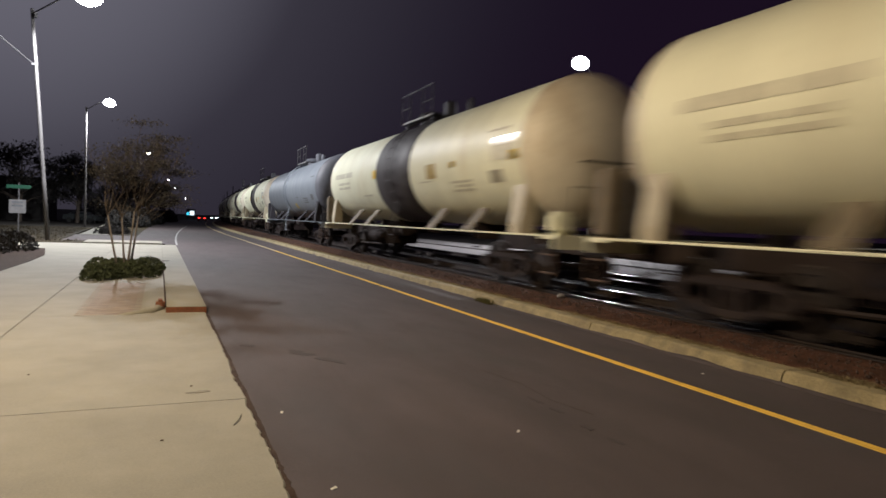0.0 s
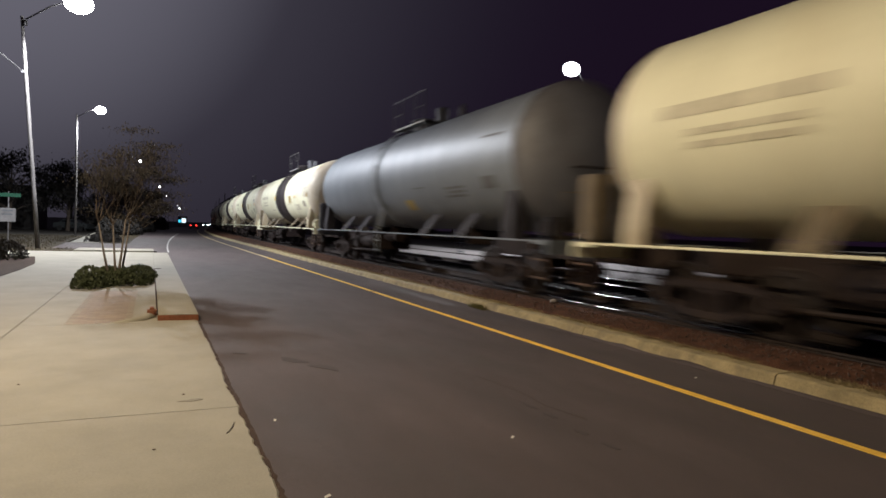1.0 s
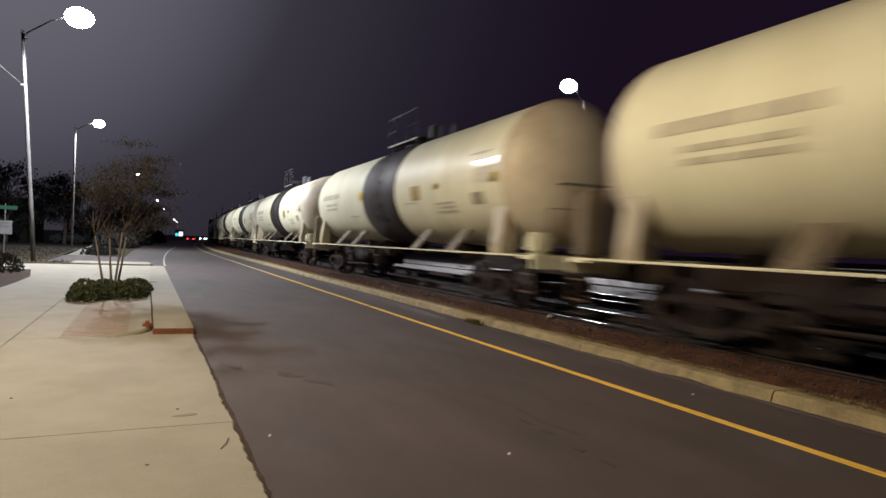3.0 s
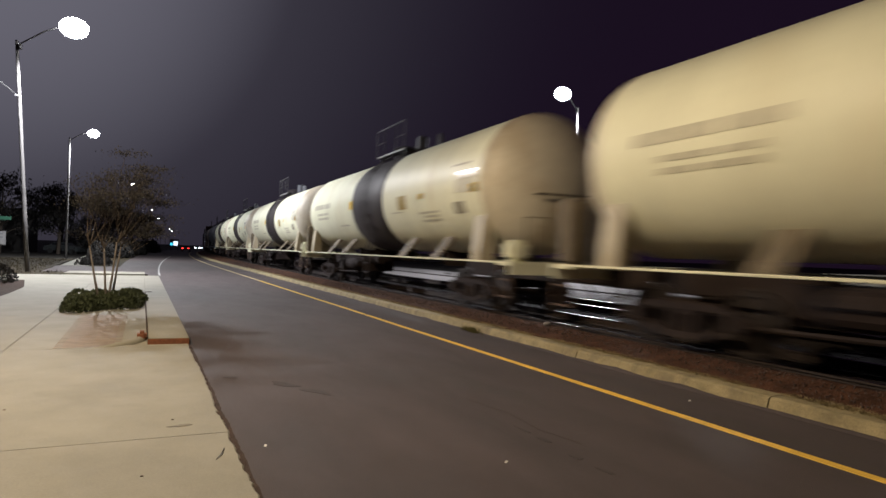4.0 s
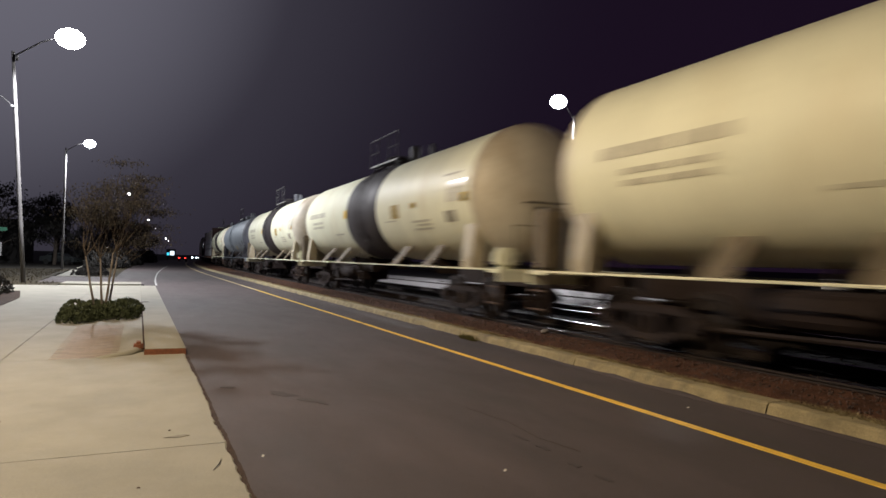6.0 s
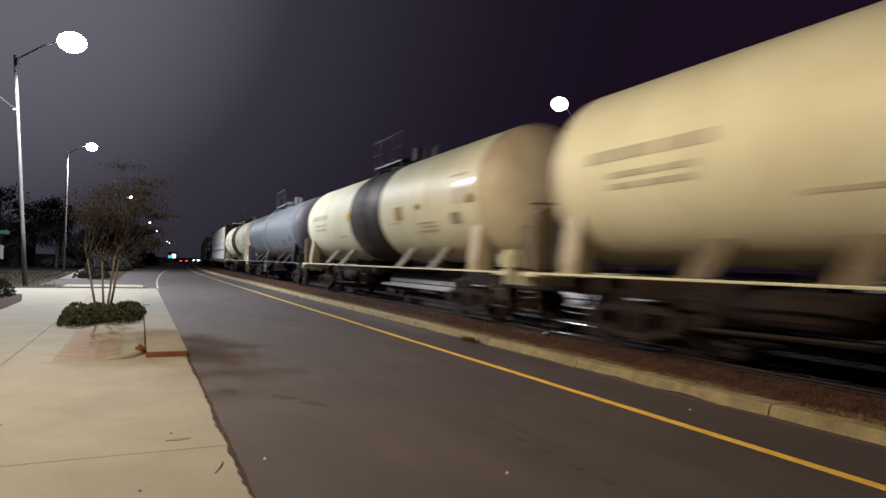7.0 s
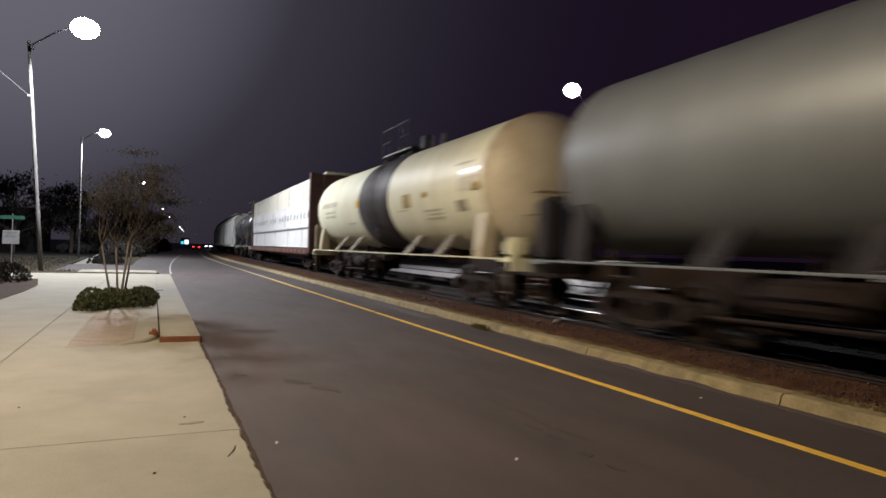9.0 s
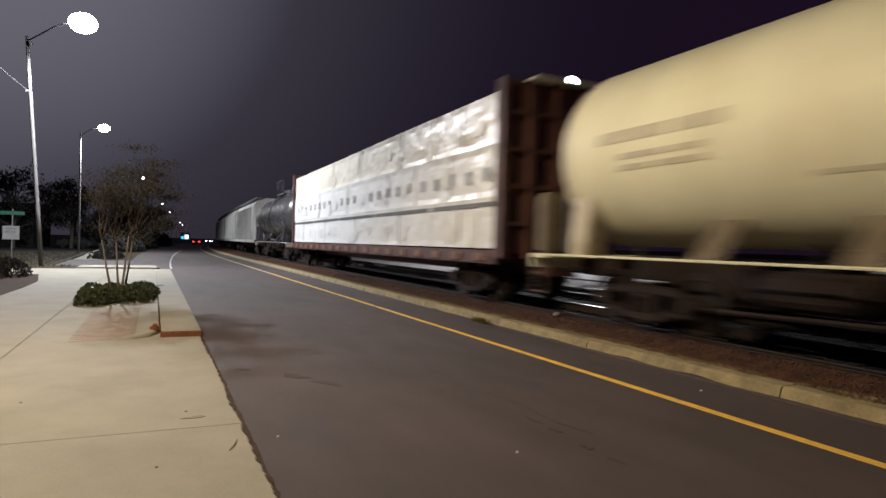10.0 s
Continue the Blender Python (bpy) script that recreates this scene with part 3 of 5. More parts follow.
rnd = random.Random(4)
tree = thing("crape_myrtle", "small many-stemmed street tree with thin brown winter foliage", "tree")
bm, twigs, tips = bmesh.new(), bmesh.new(), []
for dx, dy, lean_x, lean_y, h in ((-0.12, 0.0, -0.28, 0.0, 1.5), (0.0, 0.03, -0.10, 0.12, 1.45), (0.02, 0.0, 0.16, -0.10, 1.6), (0.07, 0.06, 0.19, 0.2, 1.5)):
    base = Vector((-0.74 + dx, 17.2 + dy, 0.0))
    top = base + Vector((lean_x, lean_y, h))
    mid = (base + top) / 2 + Vector((0.04 * lean_x, 0.02, 0))
    tube(bm, [base, mid, top], [0.034, 0.024, 0.016], 8)
    for k in range(4):
        d = Vector((lean_x * 1.0 + rnd.uniform(-0.55, 0.65), lean_y * 1.0 + rnd.uniform(-0.5, 0.5), 1.0)).normalized()
        branch(twigs, top, d, rnd.uniform(0.7, 0.95), 0.018, 3, rnd, tips)
for v in twigs.verts:
    if v.co.z > 1.5:
        v.co.x = -0.70 + (v.co.x + 0.70) * (1 - 0.30 * min(1, (v.co.z - 1.5) / 0.6)) + 0.24 * min(1, (v.co.z - 1.5) / 0.9)
part("trunk", bm, BARK, tree, "slim pale trunks", True)
tagged(part("branchwork", twigs, TWIG, tree, "fine brown twigs"), kind="stuff")
spots = []
for p in tips:
    if p.z > 1.5:
        for k in range(3 if rnd.random() < 0.6 else 0):
            spots.append(Vector((-0.70 + (p.x + 0.70) * 0.70 + 0.24 * min(1, (p.z - 1.5) / 0.9), p.y, p.z)) + Vector((rnd.gauss(0, 0.10), rnd.gauss(0, 0.10), rnd.gauss(0, 0.09))))
haze = []
for k in range(28):
    a, e, q = rnd.uniform(0, 6.3), rnd.uniform(-1, 1), rnd.uniform(0.25, 1.0) ** 0.5
    w = math.sqrt(1 - e * e)
    haze.append(Vector((-0.46 + 1.10 * q * w * math.cos(a), 17.2 + 1.05 * q * w * math.sin(a), 2.55 + 1.25 * q * e)))
twigs = bmesh.new()
for p in haze:
    root = Vector((-0.62 + (p.x + 0.62) * 0.45, 17.2 + (p.y - 17.2) * 0.45, p.z - 0.45))
    tube(twigs, [root, (root + p) / 2 + Vector((0, 0, -0.04)), p], [0.007, 0.005, 0.002], 4)
    for k in range(210):
        spots.append(p + Vector((rnd.gauss(0, 0.26), rnd.gauss(0, 0.10), rnd.gauss(0, 0.06))))
tagged(part("branchwork", twigs, TWIG, tree, "fine brown twigs"), kind="stuff")
bm = bmesh.new()
leaves(bm, spots, 0.028, 5)
part("crown", bm, LEAF, tree, "sparse brownish leaves")


def shrub(name, cx, cy, sx, sy, h, n, mat, label, seed, size=0.05):
    r = random.Random(seed)
    t = thing(name, label, "shrub")
    lobes = [(cx + r.uniform(-0.62, 0.62) * sx, cy + r.uniform(-0.62, 0.62) * sy, r.uniform(0.75, 1.0) * h, r.uniform(0.34, 0.5)) for k in range(14)]
    bm, stems = bmesh.new(), bmesh.new()
    pts = []
    for k in range(n):
        lx, ly, lh, lr = r.choice(lobes)
        a, e, q = r.uniform(0, 2 * math.pi), math.acos(r.uniform(0, 1)), r.uniform(0.72, 1.0) ** 0.5
        pts.append((lx + sx * lr * q * math.sin(e) * math.cos(a), ly + sy * lr * q * math.sin(e) * math.sin(a), 0.03 + lh * q * math.cos(e)))
    leaves(bm, pts, size, seed)
    for lx, ly, lh, lr in lobes:
        tube(stems, [(lx, ly, 0.0), (lx + r.uniform(-0.08, 0.08), ly, lh * 0.8)], [0.015, 0.006], 5)
    tagged(part("stem", stems, TWIG, t), kind="stuff")
    part("foliage", bm, mat, t)
    return t


shrub("low_shrub", -0.86, 17.35, 1.0, 1.5, 0.43, 10000, SHRUB_LEAF, "low clipped green shrub round the street tree's foot", 11, 0.042)
shrub("low_shrub", -5.7, 26.5, 1.6, 2.2, 0.85, 6000, DARK_LEAF, "dark rounded shrub in the mulched bed", 12, 0.07)
shrub("low_shrub", -2.9, 49.0, 1.1, 1.6, 0.62, 2500, DARK_LEAF, "dark rounded shrub beside the footpath", 13, 0.08)
for k, (x, y, sx, sy, h) in enumerate(((-3.0, 74, 2.2, 5, 1.7), (-1.8, 96, 2.6, 7, 2.1), (-6.5, 98, 4, 7, 3.4), (0.2, 125, 2.8, 8, 2.4))):
    shrub("hedge", x, y, sx, sy, h, 3500, DARK_LEAF, "dark overgrown hedge beside the street", 20 + k, 0.2)


def far_tree(x, y, h, w, seed):
    r = random.Random(seed)
    t = thing("tree", "dark leafy tree standing in the night", "tree", "far trees")
    bm = bmesh.new()
    tube(bm, [(x, y, -0.12), (x + 0.1, y, h * 0.3), (x + 0.2, y + 0.1, h * 0.75)], [0.24, 0.19, 0.06], 8)
    pts = []
    for k in range(26):
        z = r.uniform(0.34, 0.95)
        a, q = r.uniform(0, 6.3), r.uniform(0.2, 1.0) * w * (1.15 - abs(z - 0.55) * 1.3)
        tip = Vector((x + q * math.cos(a), y + q * math.sin(a), h * z))
        tube(bm, [(x + 0.1, y, h * z * 0.6), (x + 0.5 * q * math.cos(a), y + 0.5 * q * math.sin(a), h * z * 0.85), tip], [0.07, 0.045, 0.02], 5)
        pts += [tip + Vector((r.gauss(0, 0.55), r.gauss(0, 0.55), r.gauss(0, 0.45))) for j in range(110)]
    part("trunk", bm, TWIG, t)
    bm = bmesh.new()
    leaves(bm, pts, 0.2, seed)
    part("crown", bm, DARK_LEAF, t)


for k, (x, y, h, w) in enumerate(((-9.5, 92, 8, 3.2), (-15, 88, 9, 3.6), (-4.8, 108, 7.5, 3.0), (-20, 80, 8.5, 3.6), (-2.0, 140, 8.5, 3.2), (1.0, 178, 9, 3.5),
                                  (-12, 120, 11, 4.2), (34, 120, 9, 4), (46, 96, 8, 4), (58, 70, 9, 4))):
    far_tree(x, y, h, w, 40 + k)

# grass tufts on the verge
bm = bmesh.new()
rnd = random.Random(8)
for k in range(5200):
    y = rnd.uniform(34.6, 62)
    x = rnd.uniform(-13, -3.6 if y < 37 else -4.8 - 0.03 * (y - 37))
    h, w, a = rnd.uniform(0.05, 0.15), rnd.uniform(0.01, 0.03), rnd.uniform(0, 6.3)
    bm.faces.new([bm.verts.new(c) for c in ((x - w * math.cos(a), y - w * math.sin(a), 0.02), (x + w * math.cos(a), y + w * math.sin(a), 0.02), (x + rnd.gauss(0, 0.04), y + rnd.gauss(0, 0.04), h + 0.02))])
tagged(part("grass_tufts", bm, GRASS), "thin dry grass tufts on the verge", "grass", kind="stuff")
bm = bmesh.new()
for k in range(34000):
    y = 2.0 + 43 * rnd.random() ** 1.5
    patch = noise.noise((y * 1.1, 3.0, 0)) + 0.5 * noise.noise((y * 5.1, 1.0, 0))
    if patch < -0.15 - 0.35 * rnd.random():
        continue
    x = 6.60 + road_bend(y) + rnd.gauss(0, 0.05 + 0.03 * max(0, patch))
    if x < 6.40 + road_bend(y):
        continue
    h, w, a = rnd.uniform(0.008, 0.034) * (1 + 0.6 * patch), rnd.uniform(0.003, 0.007), rnd.uniform(0, 6.3)
    bm.faces.new([bm.verts.new(c) for c in ((x - w * math.cos(a), y - w * math.sin(a), 0.145), (x + w * math.cos(a), y + w * math.sin(a), 0.145), (x + rnd.gauss(-0.02, 0.03), y + rnd.gauss(0, 0.04), 0.16 + h))])
tagged(part("grass_tufts", bm, DRY_GRASS), "dry straw-coloured grass along the kerb's back edge", "grass", kind="stuff")
bm = bmesh.new()
for k in range(420):
    a, q = rnd.uniform(0, 6.3), abs(rnd.gauss(0, 0.13))
    x, y = 6.24 + 0.3 * q * math.cos(a), 11.6 + 1.6 * q * math.sin(a)
    h = rnd.uniform(0.04, 0.14)
    dx, dy = rnd.gauss(0, 0.05), rnd.gauss(0, 0.06)
    bm.faces.new([bm.verts.new(c) for c in ((x - 0.006, y, 0.0), (x + 0.006, y, 0.0), (x + dx - 0.06, y + dy, h))])
tagged(part("weed", bm, WEED_LEAF), "small green weed growing at the kerb's foot", "weed", kind="stuff")


# ---- railway cars: y runs along the train, z = 0 on the rail ----
def truck(car, y, frame_mat=None):
    t = bmesh.new()
    for side in (-1, 1):
        x = side * 1.0
        # cast side frame: top bar, bottom bar, columns and slanted ends, open between
        for pts in (((-1.15, 0.50), (-0.62, 0.70), (0.62, 0.70), (1.15, 0.50), (1.15, 0.40), (0.60, 0.58), (-0.60, 0.58), (-1.15, 0.40)),
                    ((-1.0, 0.46), (-0.34, 0.26), (0.34, 0.26), (1.0, 0.46), (1.0, 0.36), (0.36, 0.17), (-0.36, 0.17), (-1.0, 0.36)),
                    ((-0.34, 0.24), (-0.34, 0.60), (-0.24, 0.60), (-0.24, 0.24)), ((0.24, 0.24), (0.24, 0.60), (0.34, 0.60), (0.34, 0.24))):
            a = [t.verts.new((x - 0.06, y + py, pz)) for py, pz in pts]
            b = [t.verts.new((x + 0.06, y + py, pz)) for py, pz in pts]
            for i in range(len(pts)):
                j = (i + 1) % len(pts)
                t.faces.new((a[i], a[j], b[j], b[i]))
            half_n = len(pts) // 2
            for i in range(half_n - 1):
                for ring in (a, b):
                    t.faces.new((ring[i], ring[i + 1], ring[len(pts) - 2 - i], ring[len(pts) - 1 - i]))
        for dy in (-0.89, 0.89):
            box(t, x - 0.1 if side < 0 else x - 0.06, x + 0.06 if side < 0 else x + 0.1, y + dy - 0.13, y + dy + 0.13, 0.34, 0.60, 0.02)
        for dy in (-0.15, 0, 0.15):
            tube(t, [(x, y + dy, 0.24), (x, y + dy, 0.58)], 0.05, 8)
    box(t, -1.05, 1.05, y - 0.2, y + 0.2, 0.5, 0.74, 0.02)
    ob = part("truck", t, frame_mat or UNDER, car, "grimy cast-steel truck")
    for dy in (-0.89, 0.89):
        w = bmesh.new()
        for side in (-1, 1):
            x0 = side * 0.72
            prof = ((0.10, 0.07), (0.12, 0.02), (0.36, 0.02), (0.38, 0.07), (0.457, 0.07), (0.46, -0.05), (0.485, -0.055), (0.48, -0.08))
            rings = [[w.verts.new((x0 + side * dx, r * math.cos(k * math.pi / 14), r * math.sin(k * math.pi / 14))) for k in range(28)] for r, dx in prof]
            for p, q in zip(rings, rings[1:]):
                for k in range(28):
                    w.faces.new((p[k], p[(k + 1) % 28], q[(k + 1) % 28], q[k]))
            w.faces.new(rings[0])
            w.faces.new(rings[-1])
        tube(w, [(-0.95, 0, 0), (0.95, 0, 0)], 0.08, 10)
        wheels = part("wheelset", w, WHEEL, ob, "steel wheelset")
        wheels.location = (0, y + dy, 0.457)
    return ob


def coupler(car, y, d):
    bm = bmesh.new()
    box(bm, -0.09, 0.09, min(y, y + d * 0.62), max(y, y + d * 0.62), 0.78, 0.96, 0.02)
    box(bm, -0.15, 0.15, min(y + d * 0.42, y + d * 0.72), max(y + d * 0.42, y + d * 0.72), 0.74, 1.0, 0.04)
    tube(bm, [(0.3, y, 0.85), (0.32, y + d * 0.35, 0.5), (0.15, y + d * 0.6, 0.42)], 0.03, 6)
    part("coupler", bm, UNDER, car)


def lettering(car, side, y0, words, height, mid, r, zc, mat):
    """Plain dark bars round the flank, one for each word, as long as the words are."""
    da = math.degrees(height / r) / 2
    a = math.degrees(math.asin(mid / r))
    y = y0
    for w in words:
        bm = bmesh.new()
        skin_patch(bm, side, y, y + w, a - da, a + da, r + 0.008, zc, 3)
        part("stencil", bm, mat, car, "dark stencilled word, shown as a plain bar")
        y += w + 0.14


def tank_car(paint, heads, sill_paint, label, half=7.9, r=1.585, zc=2.885, band=True, seam=0.0, placards=True, name="tank_car"):
    rnd = random.Random(17)
    car = thing(name, label, "tank car", "cars of the freight train")
    end = half + 1.2
    bm = bmesh.new()
    prof = [(-half, r)] + [(-half + 2 * half * k / 12, r) for k in range(1, 12)] + [(half, r)]
    lathe(bm, prof, zc, 64)
    part("tank_shell", bm, paint, car, "", True)
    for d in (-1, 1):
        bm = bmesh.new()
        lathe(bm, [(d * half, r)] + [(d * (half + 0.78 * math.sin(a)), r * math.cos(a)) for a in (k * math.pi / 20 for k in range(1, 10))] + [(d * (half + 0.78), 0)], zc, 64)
        head = part("tank_head", bm, heads, car, "dished tank head with mottled stains", True)
        bm = bmesh.new()
        tube(bm, [(-0.62, d * (half + 0.83), zc - 0.3), (0.62, d * (half + 0.83), zc - 0.3)], 0.022, 6)
        for x in (-0.6, 0.6):
            tube(bm, [(x, d * (half + 0.62), zc - 0.3), (x, d * (half + 0.84), zc - 0.3)], 0.018, 6)
        part("grab_rail", bm, UNDER, head, "dark grab rail")
        # weld ring between shell and head
        bm = bmesh.new()
        lathe(bm, [(d * half - 0.03, r), (d * half - 0.02, r + 0.008), (d * half + 0.02, r + 0.008), (d * half + 0.03, r)], zc, 64)
        part("weld_ring", bm, heads, car, "", True)
        # draft sill, end platform and steps
        bm = bmesh.new()
        box(bm, -0.3, 0.3, min(d * (half - 3.0), d * end), max(d * (half - 3.0), d * end), 0.74, 1.1, 0.02)
        part("draft_sill", bm, UNDER, car)
        bm = bmesh.new()
        box(bm, -1.5, 1.5, min(d * (end - 0.5), d * end), max(d * (end - 0.5), d * end), 1.06, 1.14, 0.01)
        box(bm, -1.5, 1.5, min(d * (end - 0.05), d * end), max(d * (end - 0.05), d * end), 0.88, 1.06)
        part("end_platform", bm, sill_paint, car)
        for side in (-1, 1):
            bm = bmesh.new()
            for z in (0.42, 0.76):
                box(bm, side * 1.47 - 0.03, side * 1.47 + 0.03, d * (end - 0.25) - 0.22, d * (end - 0.25) + 0.22, z, z + 0.03)
            for yy in (-0.22, 0.22):
                box(bm, side * 1.47 - 0.015, side * 1.47 + 0.015, d * (end - 0.25) + yy - 0.015, d * (end - 0.25) + yy + 0.015, 0.40, 1.06)
            part("step", bm, RUST_PLATE, car, "rust-stained sill step")
            # upright saddle plate between sill and tank
            bm = bmesh.new()
            pts = [(side * 1.50, 1.10), (side * 1.50, 1.35), (side * 1.40, 2.12), (side * 1.22, 1.86), (side * 1.15, 1.5), (side * 1.15, 1.10)]
            y0, y1 = d * (half - 0.46), d * (half - 0.06)
            a = [bm.verts.new((x, y0, z)) for x, z in pts]
            b = [bm.verts.new((x, y1, z)) for x, z in pts]
            bm.faces.new(a)
            bm.faces.new(b[::-1])
            for i in range(len(pts)):
                j = (i + 1) % len(pts)
                bm.faces.new((a[i], a[j], b[j], b[i]))
            part("saddle", bm, CREAM_DIRTY if band else GREY_DARK, car)
        for x in (-1.1, 0.55):
            bm = bmesh.new()
            tube(bm, [(x, d * (end - 0.06), 1.12), (x, d * (end - 0.06), 2.05), (x + 0.55, d * (end - 0.06), 2.05), (x + 0.55, d * (end - 0.06), 1.12)], 0.02, 6)
            part("end_railing", bm, BRACE_PAINT, car)
        truck(car, d * (half - 1.35))
        coupler(car, d * end, d)
    # hand brake wheel on the end that leads
    bm = bmesh.new()
    ring = [(0.75 + 0.28 * math.cos(k * math.pi / 8), -end + 0.0, 1.95 + 0.28 * math.sin(k * math.pi / 8)) for k in range(17)]
    tube(bm, ring, 0.02, 6, False)
    tube(bm, [(0.75, -end, 1.67), (0.75, -end, 2.23)], 0.015, 5)
    tube(bm, [(0.47, -end, 1.95), (1.03, -end, 1.95)], 0.015, 5)
    box(bm, 0.62, 0.88, -end + 0.03, -end + 0.16, 1.75, 2.15, 0.02)
    part("hand_brake", bm, sill_paint, car)
    bm = bmesh.new()
    box(bm, -1.46, -0.95, -end + 0.06, -end + 0.40, 1.14, 1.58, 0.09)
    part("equipment_box", bm, CREAM if band else GREY_DARK, car, "low rounded steel cover on the end platform")
    # rounded steel covers on the trailing end platform
    for x0, x1, y0, y1, z1, name in ((-1.47, -1.02, end - 0.47, end - 0.09, 2.28, "equipment_box"), (-0.85, -0.42, end - 0.36, end - 0.10, 2.82, "brake_housing")):
        bm = bmesh.new()
        box(bm, x0, x1, y0, y1, 1.14, z1, 0.06)
        part(name, bm, BRACE_PAINT if band else GREY_DARK, car, "upright grimy steel cover on the end platform")
    # side rails with slanted tank braces
    for side in (-1, 1):
        bm = bmesh.new()
        box(bm, side * 1.5 - 0.022, side * 1.5 + 0.022, -end + 0.45, end - 0.45, 1.105, 1.142, 0.006)
        part("side_rail", bm, sill_paint, car, "long pale handrail along the tank's foot")
        for y in (-half * 0.68, -half * 0.39, half * 0.36, half * 0.62):
            bm = bmesh.new()
            p = [(side * 1.49, 1.12), (side * 1.525, 1.12), (side * 1.03, 1.70), (side * 0.97, 1.66)]
            a = [bm.verts.new((x, y - 0.21, z)) for x, z in p]
            b = [bm.verts.new((x, y + 0.21, z)) for x, z in p]
            bm.faces.new(a)
            bm.faces.new(b[::-1])
            for i in range(4):
                bm.faces.new((a[i], a[(i + 1) % 4], b[(i + 1) % 4], b[i]))
            part("brace", bm, BRACE_PAINT if band else GREY_DARK, car, "grimy slanted brace plate")
    if band:
        bm = bmesh.new()
        lathe(bm, [(-1.58, r), (-1.57, r + 0.006), (-0.5, r + 0.006), (0.5, r + 0.006), (1.57, r + 0.006), (1.58, r)], zc, 64)
        part("black_band", bm, BLACK_BAND, car, "sooty black spill band round the tank's middle", True)
    else:
        bm = bmesh.new()
        lathe(bm, [(seam - 0.11, r), (seam - 0.09, r + 0.03), (seam + 0.09, r + 0.03), (seam + 0.11, r)], zc, 64)
        part("seam_band", bm, paint, car, "raised seam band", True)
    # top platform, railing and fittings
    zt = zc + r
    bm = bmesh.new()
    for x in (-0.78, 0.55):
        box(bm, x, x + 0.23, -1.3, 1.3, zt + 0.02, zt + 0.07)
    for y in (-1.3, 1.07):
        box(bm, -0.78, 0.78, y, y + 0.23, zt + 0.02, zt + 0.066)
    for x in (-0.7, 0.7):
        for y in (-1.1, 1.1):
            box(bm, x - 0.03, x + 0.03, y - 0.03, y + 0.03, zt - 0.2, zt + 0.03)
    part("top_platform", bm, RAILING, car, "grated walkway round the manway")
    x = -0.82
    for y in (-1.3, -0.55, 0.55, 1.3):
        part("railing_post", tube(bmesh.new(), [(x, y, zt + 0.02), (x, y, zt + 0.95)], 0.016, 6), RAILING, car)
    part("railing_bar", tube(bmesh.new(), [(x, -1.3, zt + 0.95), (x, 1.3, zt + 0.95)], 0.02, 6), GALV, car, "bright top bar")
    part("railing_bar", tube(bmesh.new(), [(x, -1.3, zt + 0.5), (x, -0.55, zt + 0.5)], 0.018, 6), RAILING, car)
    part("railing_bar", tube(bmesh.new(), [(x, 0.55, zt + 0.5), (x, 1.3, zt + 0.5)], 0.018, 6), RAILING, car)
    bm = bmesh.new()
    box(bm, -0.80, -0.76, -1.3, 1.3, zt + 0.03, zt + 0.085, 0.008)
    part("platform_edge", bm, HOPPER_PAINT, car, "pale edge of the walkway")
    bm = bmesh.new()
    upright(bm, 0, 0.5, [(zt - 0.15, 0.42), (zt + 0.26, 0.42), (zt + 0.28, 0.47), (zt + 0.34, 0.47), (zt + 0.40, 0.3)], 20)
    part("manway", bm, BLACK_BAND if band else GREY_HEAD, car, "round manway hatch", False)
    bm = bmesh.new()
    upright(bm, 0.05, -0.7, [(zt - 0.12, 0.18), (zt + 0.56, 0.18), (zt + 0.60, 0.15), (zt + 0.62, 0.08)], 16)
    part("valve_cover", bm, GREY_HEAD, car, "grey domed valve cover")
    bm = bmesh.new()
    upright(bm, -0.05, -2.35, [(zt - 0.1, 0.10), (zt + 0.30, 0.10), (zt + 0.33, 0.07), (zt + 0.42, 0.07)], 12)
    part("relief_valve", bm, GREY_HEAD, car, "grey relief valve")
    # ladders down both flanks
    for side in (-1, 1):
        bm = bmesh.new()
        ys = (seam - 0.2, seam + 0.2) if not band else (-0.22, 0.22)
        for y in ys:
            tube(bm, [(side * (r + 0.12) * math.cos(radians(a)), y, zc + (r + 0.12) * math.sin(radians(a))) for a in range(-38, 76, 12)] +
                 [(side * 0.4, y, zt + 0.06)], 0.018, 6)
        for a in range(-36, 74, 12):
            x, z = side * (r + 0.12) * math.cos(radians(a)), zc + (r + 0.12) * math.sin(radians(a))
            tube(bm, [(x, ys[0], z), (x, ys[1], z)], 0.016, 6)
        for z in (0.55, 0.85):
            box(bm, side * 1.5 - 0.03, side * 1.5 + 0.03, ys[0], ys[1], z, z + 0.03)
        for y in ys:
            tube(bm, [(side * 1.5, y, 0.5), (side * 1.5, y, 1.1), (side * (r + 0.12) * math.cos(radians(-38)), y, zc + (r + 0.12) * math.sin(radians(-38)))], 0.016, 6)
        part("ladder", bm, BLACK_BAND if band else paint, car)
    # bottom outlet and brake gear
    bm = bmesh.new()
    upright(bm, 0, 0, [(zc - r - 0.34, 0.14), (zc - r - 0.3, 0.2), (zc - r + 0.1, 0.28)], 14)
    tube(bm, [(0.5, -half * 0.5, 0.95), (0.5, half * 0.5, 0.95)], 0.03, 6)
    tube(bm, [(-0.4, 1.6, 0.98), (-0.4, 2.6, 0.98)], 0.17, 12)
    for y in (-half * 0.5, half * 0.5, 2.1):
        box(bm, -0.5, 0.55, y - 0.04, y + 0.04, 0.92, zc - r * 0.93)
    part("outlet_and_brake_gear", bm, UNDER, car)
    bm = bmesh.new()
